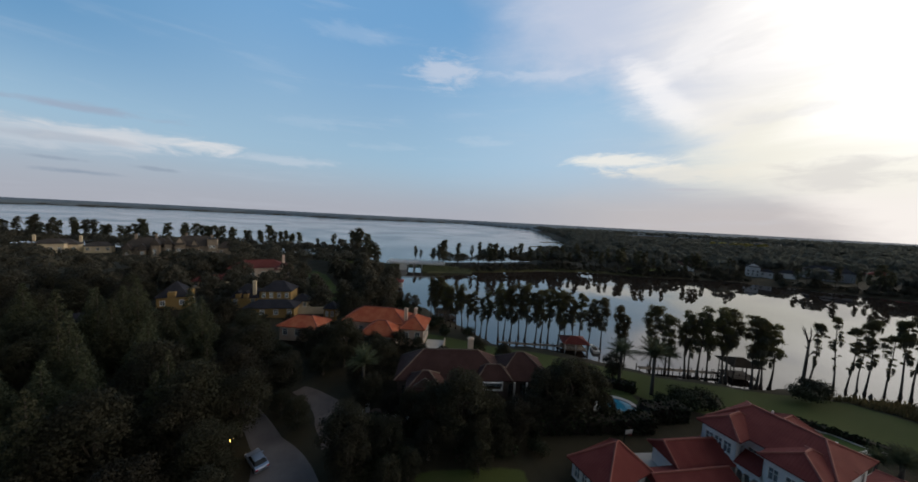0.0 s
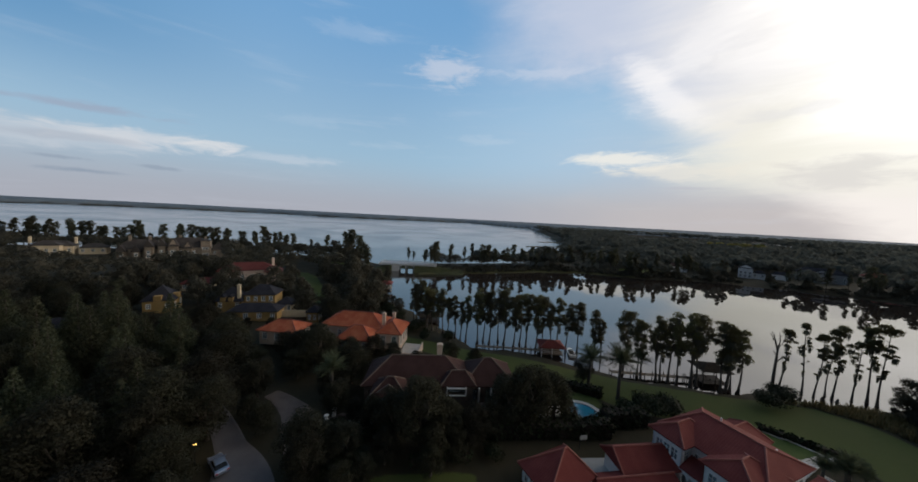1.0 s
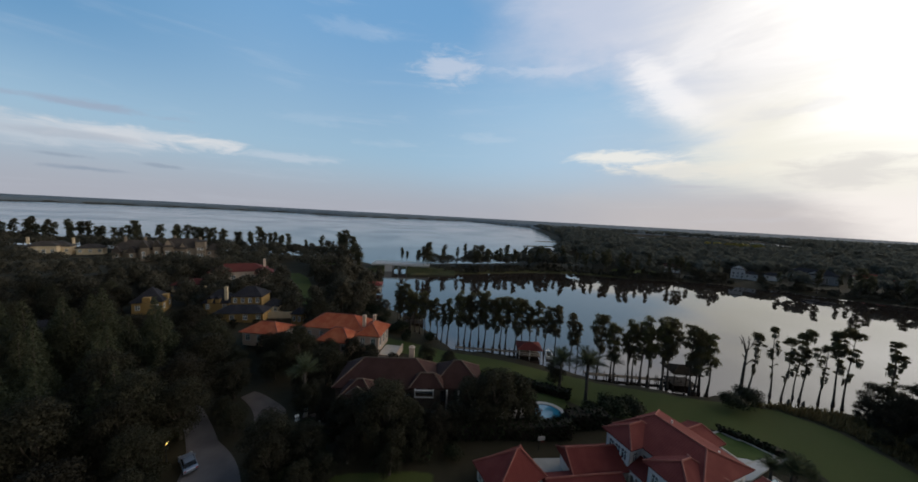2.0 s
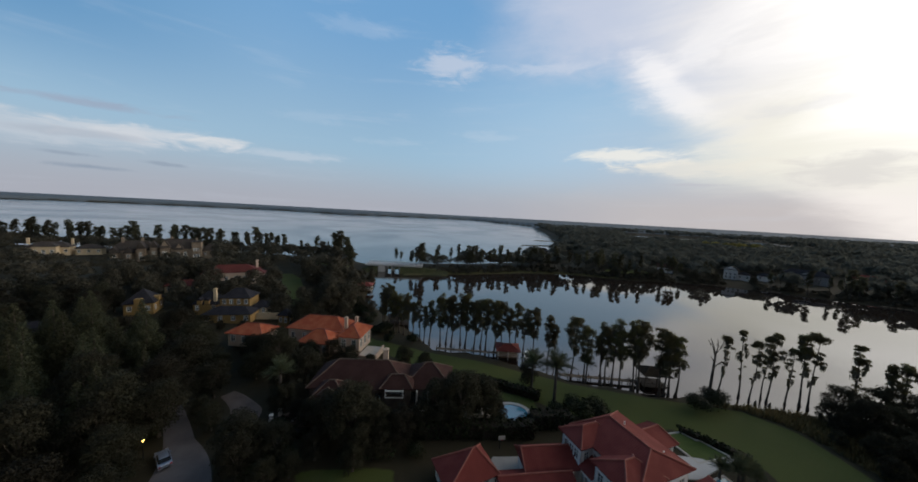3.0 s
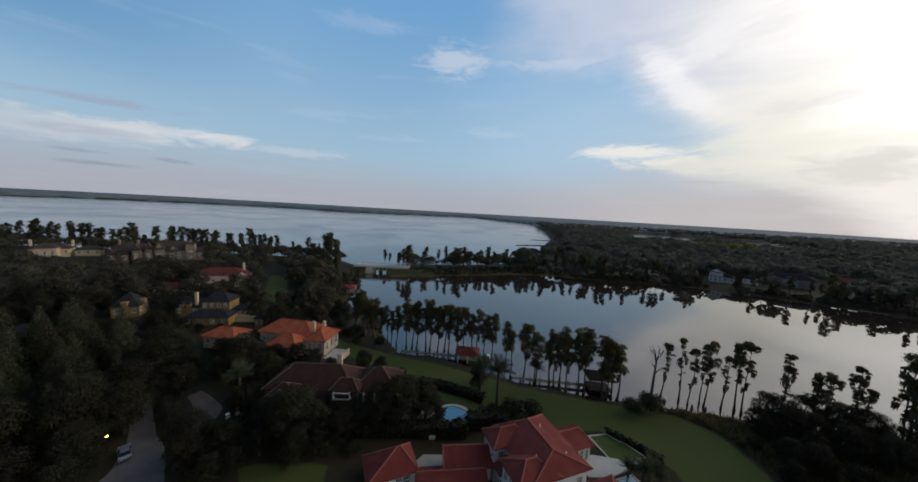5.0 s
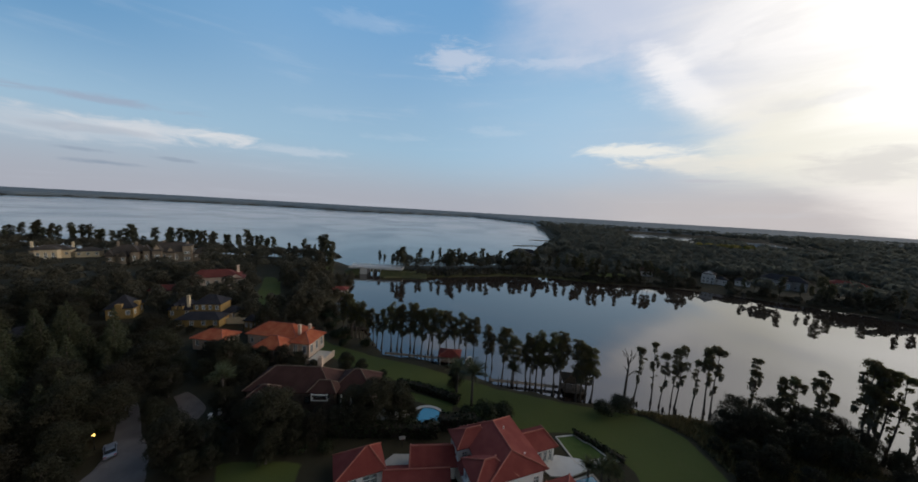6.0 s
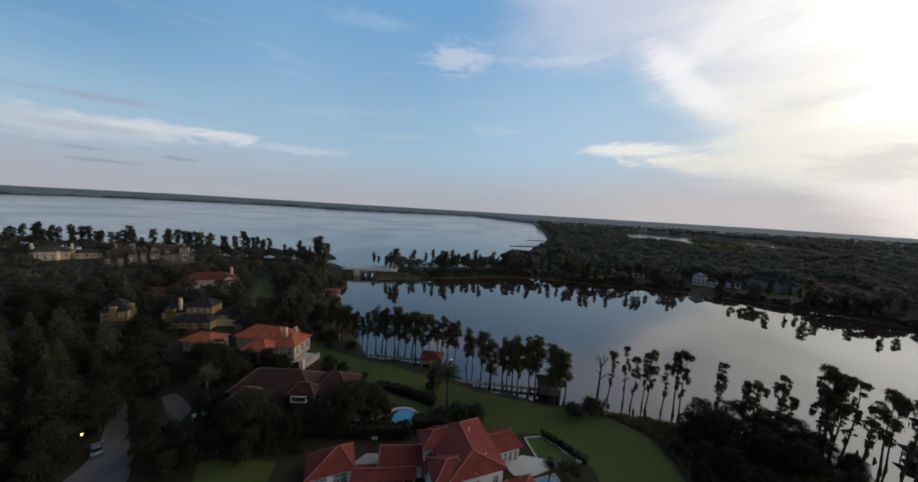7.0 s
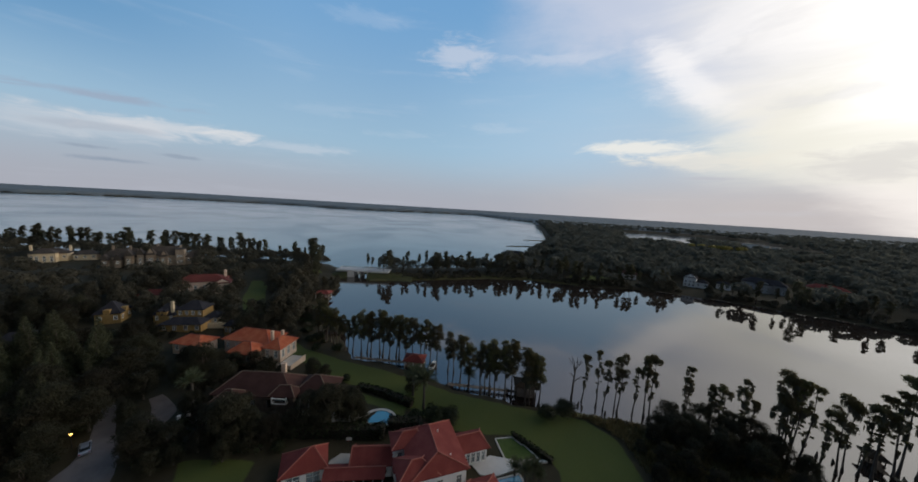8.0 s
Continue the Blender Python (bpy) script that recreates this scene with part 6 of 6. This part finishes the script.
for a in ((24, 70.8, 33.5, 69.0, 2.0, 1.8), (33.5, 69, 42.5, 65.5, 2.2, 1.8), (71.6, 58.2, 76.0, 54.6, 1.2, 1.3), (76.0, 54.6, 80.6, 50.4, 1.2, 1.3), (12, 49.6, 24, 51.2, 2.4, 2.8), (24, 51.2, 38, 53.0, 2.4, 2.8), (38, 55.6, 47, 56.8, 3.0, 3.0), (-12, 48.5, -3, 47.0, 1.4, 1.3), (1.0, 43.0, 11, 44.6, 1.3, 1.2)):
    hedge(*a)


def kerb(name, pts, label, h=0.35, w=0.35, mat="stone_deck"):
    s = Shape()
    for (ax, ay), (bx, by) in zip(pts, pts[1:]):
        d = Vector((bx - ax, by - ay)).normalized()
        n = Vector((-d.y, d.x)) * w / 2
        z = 1.55
        ring = [(ax - n.x, ay - n.y), (bx - n.x, by - n.y), (bx + n.x, by + n.y), (ax + n.x, ay + n.y)]
        s.hexa([(x, y, 0.4) for x, y in ring], [(x, y, z + h * 0.5) for x, y in ring])
    return tagged(part(name, s, M[mat]), label, "garden edging", kind="structure")


PARTERRE = [(66.9, 56.4), (71.6, 57.5), (73.6, 55.2), (74.2, 55.4), (77.2, 51.3), (69.2, 49.0)]
kerb("lawn_border", PARTERRE + PARTERRE[:1], "pale stone border round a small square lawn")
turf_patch = Shape().hexa([(x, y, 0.3) for x, y in PARTERRE[::-1]], [(x, y, 1.62) for x, y in PARTERRE[::-1]])
tagged(part("small_lawn", turf_patch, material("lawn_turf", (0.045, 0.075, 0.016), (0.095, 0.130, 0.036), 0.9, 0.3, 6, 0.4)), "square of mown lawn beside the villa", "lawn", kind="structure")

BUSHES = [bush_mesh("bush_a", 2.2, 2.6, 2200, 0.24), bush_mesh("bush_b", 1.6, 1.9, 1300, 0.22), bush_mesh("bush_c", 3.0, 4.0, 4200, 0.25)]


def bush(i, x, y, k=1.0, label="rounded dark green shrub on the lawn edge"):
    ob = new("bush", BUSHES[i])
    ob.matrix_world = pose(x, y, land_at(x, y) - 0.1, 0, 0, random.uniform(0, 360)) @ Matrix.Diagonal((k, k, k, 1))
    return tagged(ob, label, "shrub")


for i, x, y, k in ((2, 83.0, 67.1, 1.05), (2, 89.2, 69.8, 1.2), (2, 49.5, 60.0, 1.15), (2, 54.0, 60.4, 1.1), (2, 44.5, 58.8, 0.9), (0, 39, 57, 1.0), (1, 36, 55.5, 1.0), (2, 31, 53.8, 0.8), (0, 16, 52.5, 1.0), (2, -8, 41, 0.9), (0, -11.5, 39, 1.0), (0, 14.5, 45.5, 0.9), (1, -3, 46, 1.0), (0, -14, 50, 0.9), (1, -9, 52, 0.9), (1, -6.5, 52.4, 0.8), (2, 38.5, 34.5, 0.9), (2, 44, 31, 0.9), (0, 33, 36.5, 1.0), (1, 68, 42, 0.8), (2, 5, 70, 0.7), (2, 12, 72, 0.7), (0, 18, 74, 0.9), (2, 92, 39.5, 0.9), (0, -37, 38.5, 1.2), (2, -36.5, 46, 0.9), (0, -31, 36.5, 1.0)):
    bush(i, x, y, k)


def bank_shrubs():
    """Untidy shrubs on the bank between the long lawn and the water."""
    line = [(-31, 137), (-23, 122), (-12, 110), (-4, 100), (5, 94)]
    for (ax, ay), (bx, by) in zip(line, line[1:]):
        n = int(math.hypot(bx - ax, by - ay) / 1.5)
        for i in range(n):
            u = (i + random.random()) / n
            x, y = ax + (bx - ax) * u + random.uniform(-4.5, 4.5), ay + (by - ay) * u + random.uniform(-4.5, 4.5)
            if land_at(x, y) > 0.25 and signed(TURF[0], np.array([x]), np.array([y]))[0] < -0.8:
                bush(random.choice((0, 1, 2, 2)), x, y, random.uniform(0.6, 1.05), "wild dark green shrub on the lake bank")


bank_shrubs()


def reeds():
    """Sedge and low scrub along the wild shore."""
    n = 5200
    x, y = rng.uniform(84, 142, n), rng.uniform(32, 70, n)
    ok = (signed(REEDS[0], x, y) > -0.6)
    x, y = x[ok], y[ok]
    z = land(x, y)
    per = 5
    x, y, z = (np.repeat(v, per) for v in (x, y, z))
    n = len(x)
    c = np.stack([x + rng.normal(0, 0.25, n), y + rng.normal(0, 0.25, n), z - 0.05], 1)
    a = rng.uniform(0, 6.28, n)
    w = np.stack([np.cos(a), np.sin(a), 0 * a], 1) * rng.uniform(0.06, 0.22, (n, 1))
    t = np.stack([rng.normal(0, 0.3, n), rng.normal(0, 0.3, n), rng.uniform(0.5, 1.7, n)], 1)
    tagged(new("reeds", quads(np.stack([c - w, c + w, c + t + w * 0.4, c + t - w * 0.4], 1), "reeds", M["reed"])), "brown-green reeds and scrub along the shore", "reeds", kind="stuff")


reeds()


# ---- lane things ----
def parked_car(x, y, rot):
    z = land_at(x, y) + 0.06
    c = thing("parked_car", pose(x, y, z, 0, 0, rot), "silver-blue saloon car parked beside the lane", "car")
    prof = [(-2.25, 0.35), (-2.3, 0.75), (-2.15, 0.95), (-1.55, 1.0), (1.0, 0.98), (2.05, 0.86), (2.3, 0.65), (2.25, 0.35)]
    body = Shape().hexa([(px, -0.88, pz) for px, pz in prof[::-1]], [(px, 0.88, pz) for px, pz in prof[::-1]])
    part("body", body, M["car_paint"], c)
    low, top = [(-1.75, 0.97), (1.05, 0.97)], [(-1.2, 1.42), (0.35, 1.42)]
    cabin = Shape().hexa([(low[0][0], -0.82, 0.97), (low[1][0], -0.82, 0.97), (low[1][0], 0.82, 0.97), (low[0][0], 0.82, 0.97)], [(top[0][0], -0.62, 1.42), (top[1][0], -0.62, 1.42), (top[1][0], 0.62, 1.42), (top[0][0], 0.62, 1.42)])
    part("window_band", cabin, M["tinted"], c, "dark tinted windows")
    part("roof", Shape().hexa([(-1.22, -0.64, 1.40), (0.38, -0.64, 1.40), (0.38, 0.64, 1.40), (-1.22, 0.64, 1.40)], [(-1.1, -0.56, 1.47), (0.25, -0.56, 1.47), (0.25, 0.56, 1.47), (-1.1, 0.56, 1.47)]), M["car_paint"], c)
    for px in (-1.4, 1.42):
        for py in (-0.82, 0.82):
            wheel = part("wheel", Shape().tube([(px, py - 0.1, 0.33), (px, py + 0.1, 0.33)], [0.33, 0.33], 16), M["rubber"], c)
            part("rim", Shape().tube([(px, py - 0.11, 0.33), (px, py + 0.11, 0.33)], [0.2, 0.2], 12), M["chrome"], wheel)
    for py in (-0.7, 0.7):
        part("tail_light", Shape().box(-2.33, -2.2, py - 0.15, py + 0.15, 0.68, 0.84), M["tail_red"], c)
        part("headlight", Shape().box(2.2, 2.3, py - 0.16, py + 0.16, 0.62, 0.76), M["trim"], c)
    for py in (-0.98, 0.98):
        part("mirror", Shape().box(0.6, 0.75, py - 0.1, py + 0.1, 0.98, 1.1), M["car_paint"], c)


parked_car(-28.2, 41.0, 142)


def lane_lamp(x, y, h, power):
    z = land_at(x, y)
    l = thing("street_lamp", pose(x, y, z), "black iron lamp post with lit amber lantern", "street lamp")
    part("post", Shape().tube([(0, 0, -0.2), (0, 0, 0.3), (0, 0, 0.4), (0, 0, h - 0.3)], [0.13, 0.12, 0.06, 0.05], 10), M["iron"], l)
    part("lantern", Shape().hexa([(-0.12, -0.12, h - 0.3), (0.12, -0.12, h - 0.3), (0.12, 0.12, h - 0.3), (-0.12, 0.12, h - 0.3)], [(-0.19, -0.19, h + 0.1), (0.19, -0.19, h + 0.1), (0.19, 0.19, h + 0.1), (-0.19, 0.19, h + 0.1)]), M["lamp_glow"], l, "glowing amber lantern glass")
    part("cap", Shape().hexa([(-0.24, -0.24, h + 0.11), (0.24, -0.24, h + 0.11), (0.24, 0.24, h + 0.11), (-0.24, 0.24, h + 0.11)], [(-0.04, -0.04, h + 0.35), (0.04, -0.04, h + 0.35), (0.04, 0.04, h + 0.35), (-0.04, 0.04, h + 0.35)]), M["iron"], l)


lane_lamp(-32.4, 41.6, 3.4, 30)
lane_lamp(-96.0, 79.5, 3.2, 10)


# ---- garden and court details ----
def patio_set():
    z = land_at(-11.5, 52.3) + 0.12
    slab("patio", [(-16.5, 50.6), (-5.5, 50.2), (-5.8, 53.6), (-16.0, 54.4)], z - 0.6, z, "pavers", "pale paved entrance court before the brown house", "pavement", "structure")
    table = thing("garden_table", pose(-9.4, 51.6, z), "round pale stone garden table on the entrance court", "table")
    k = 14
    ring = [(0.9 * math.cos(6.2832 * i / k), 0.9 * math.sin(6.2832 * i / k)) for i in range(k)]
    part("tabletop", Shape().hexa([(x, y, 0.70) for x, y in ring], [(x, y, 0.76) for x, y in ring]), M["trim"], table)
    part("pedestal", Shape().tube([(0, 0, 0), (0, 0, 0.08), (0, 0, 0.12), (0, 0, 0.7)], [0.4, 0.38, 0.12, 0.14], 10), M["trim"], table)
    bench = thing("garden_bench", pose(-9.4, 53.0, z), "pale stone bench on the entrance court", "bench")
    part("seat", Shape().box(-0.9, 0.9, -0.25, 0.25, 0.40, 0.48), M["trim"], bench)
    for x in (-0.7, 0.6):
        part("leg", Shape().box(x, x + 0.12, -0.2, 0.2, 0, 0.40), M["trim"], bench)
    for x, y in ((-7.2, 51.8), (-11.6, 52.2), (-13.8, 50.9)):
        copy_thing(bench, pose(x, y, z, 0, 0, random.uniform(0, 90)))
    urn = thing("garden_urn", pose(-15.6, 53.2, z), "white urn on a pedestal", "urn")
    part("pedestal", Shape().box(-0.3, 0.3, -0.3, 0.3, 0, 0.8), M["trim"], urn)
    part("bowl", Shape().tube([(0, 0, 0.8), (0, 0, 0.95), (0, 0, 1.3), (0, 0, 1.5)], [0.15, 0.14, 0.38, 0.46], 12), M["trim"], urn)
    copy_thing(urn, pose(-16.2, 51.2, z))


patio_set()


def basketball_hoop(x, y, rot):
    h = thing("basketball_hoop", pose(x, y, 2.0, 0, 0, rot), "white basketball backboard on a post by the courtyard", "basketball hoop")
    part("post", Shape().tube([(0, 0.9, 0), (0, 0.9, 2.6), (0, 0.1, 3.1)], [0.07, 0.07, 0.05], 8), M["iron"], h)
    part("backboard", Shape().box(-0.65, 0.65, -0.03, 0.03, 2.85, 3.65), M["concrete"], h)
    ring = Shape()
    k = 12
    for i in range(k):
        a, b = 6.2832 * i / k, 6.2832 * (i + 1) / k
        ring.tube([(0.23 * math.cos(a), -0.28 + 0.23 * math.sin(a), 3.05), (0.23 * math.cos(b), -0.28 + 0.23 * math.sin(b), 3.05)], [0.02, 0.02], 5)
    part("rim", ring, M["tail_red"], h)


basketball_hoop(30.6, 47.8, 10)


def sun_lounger(x, y, rot, z):
    l = thing("sun_lounger", pose(x, y, z, 0, 0, rot), "white sun lounger beside the pool", "lounger")
    part("frame", Shape().box(-0.95, 0.95, -0.32, 0.32, 0.28, 0.34), M["trim"], l)
    part("backrest", Shape().hexa([(0.3, -0.32, 0.34), (0.36, -0.32, 0.34), (0.36, 0.32, 0.34), (0.3, 0.32, 0.34)], [(0.9, -0.32, 0.8), (0.96, -0.32, 0.8), (0.96, 0.32, 0.8), (0.9, 0.32, 0.8)]), M["trim"], l)
    for px in (-0.8, 0.75):
        for py in (-0.28, 0.24):
            part("leg", Shape().box(px, px + 0.05, py, py + 0.05, 0, 0.28), M["trim"], l)
    return l


pz = land_at(26, 59) + 0.12
slab("pool_deck", [(18, 54.6), (29.8, 56.8), (30.5, 60.5), (19, 58.6)], pz - 0.6, pz, "stone_deck", "pale pool deck beside the brown house", "pavement", "structure")
first = sun_lounger(21.5, 57.6, 80, pz)
for x, y, r in ((23.3, 57.9, 84), (25.0, 58.2, 78), (27.2, 58.9, 60)):
    copy_thing(first, pose(x, y, pz, 0, 0, r))


def knees():
    """Cypress knees and stumps standing in the shallows."""
    for x, y, h in ((92.5, 75, 1.2), (95.6, 75.8, 1.6), (96.4, 74.6, 1.0), (103.0, 72.6, 1.3), (106.4, 72.2, 1.1), (116.5, 69.1, 1.2), (150, 63.5, 1.4), (156, 62.5, 1.6), (158.5, 60.8, 1.2)):
        ob = part("stump", Shape().tube([(0, 0, -1), (0, 0, 0.1), (0.1, 0, h * 0.6), (0.15, 0.05, h)], [0.45, 0.38, 0.24, 0.12], 8), M["bark"], None, smooth=True)
        ob.matrix_world = pose(x, y, 0, 0, 0, x * 37)
        tagged(ob, "dark cypress stump standing in shallow water", "stump")


knees()
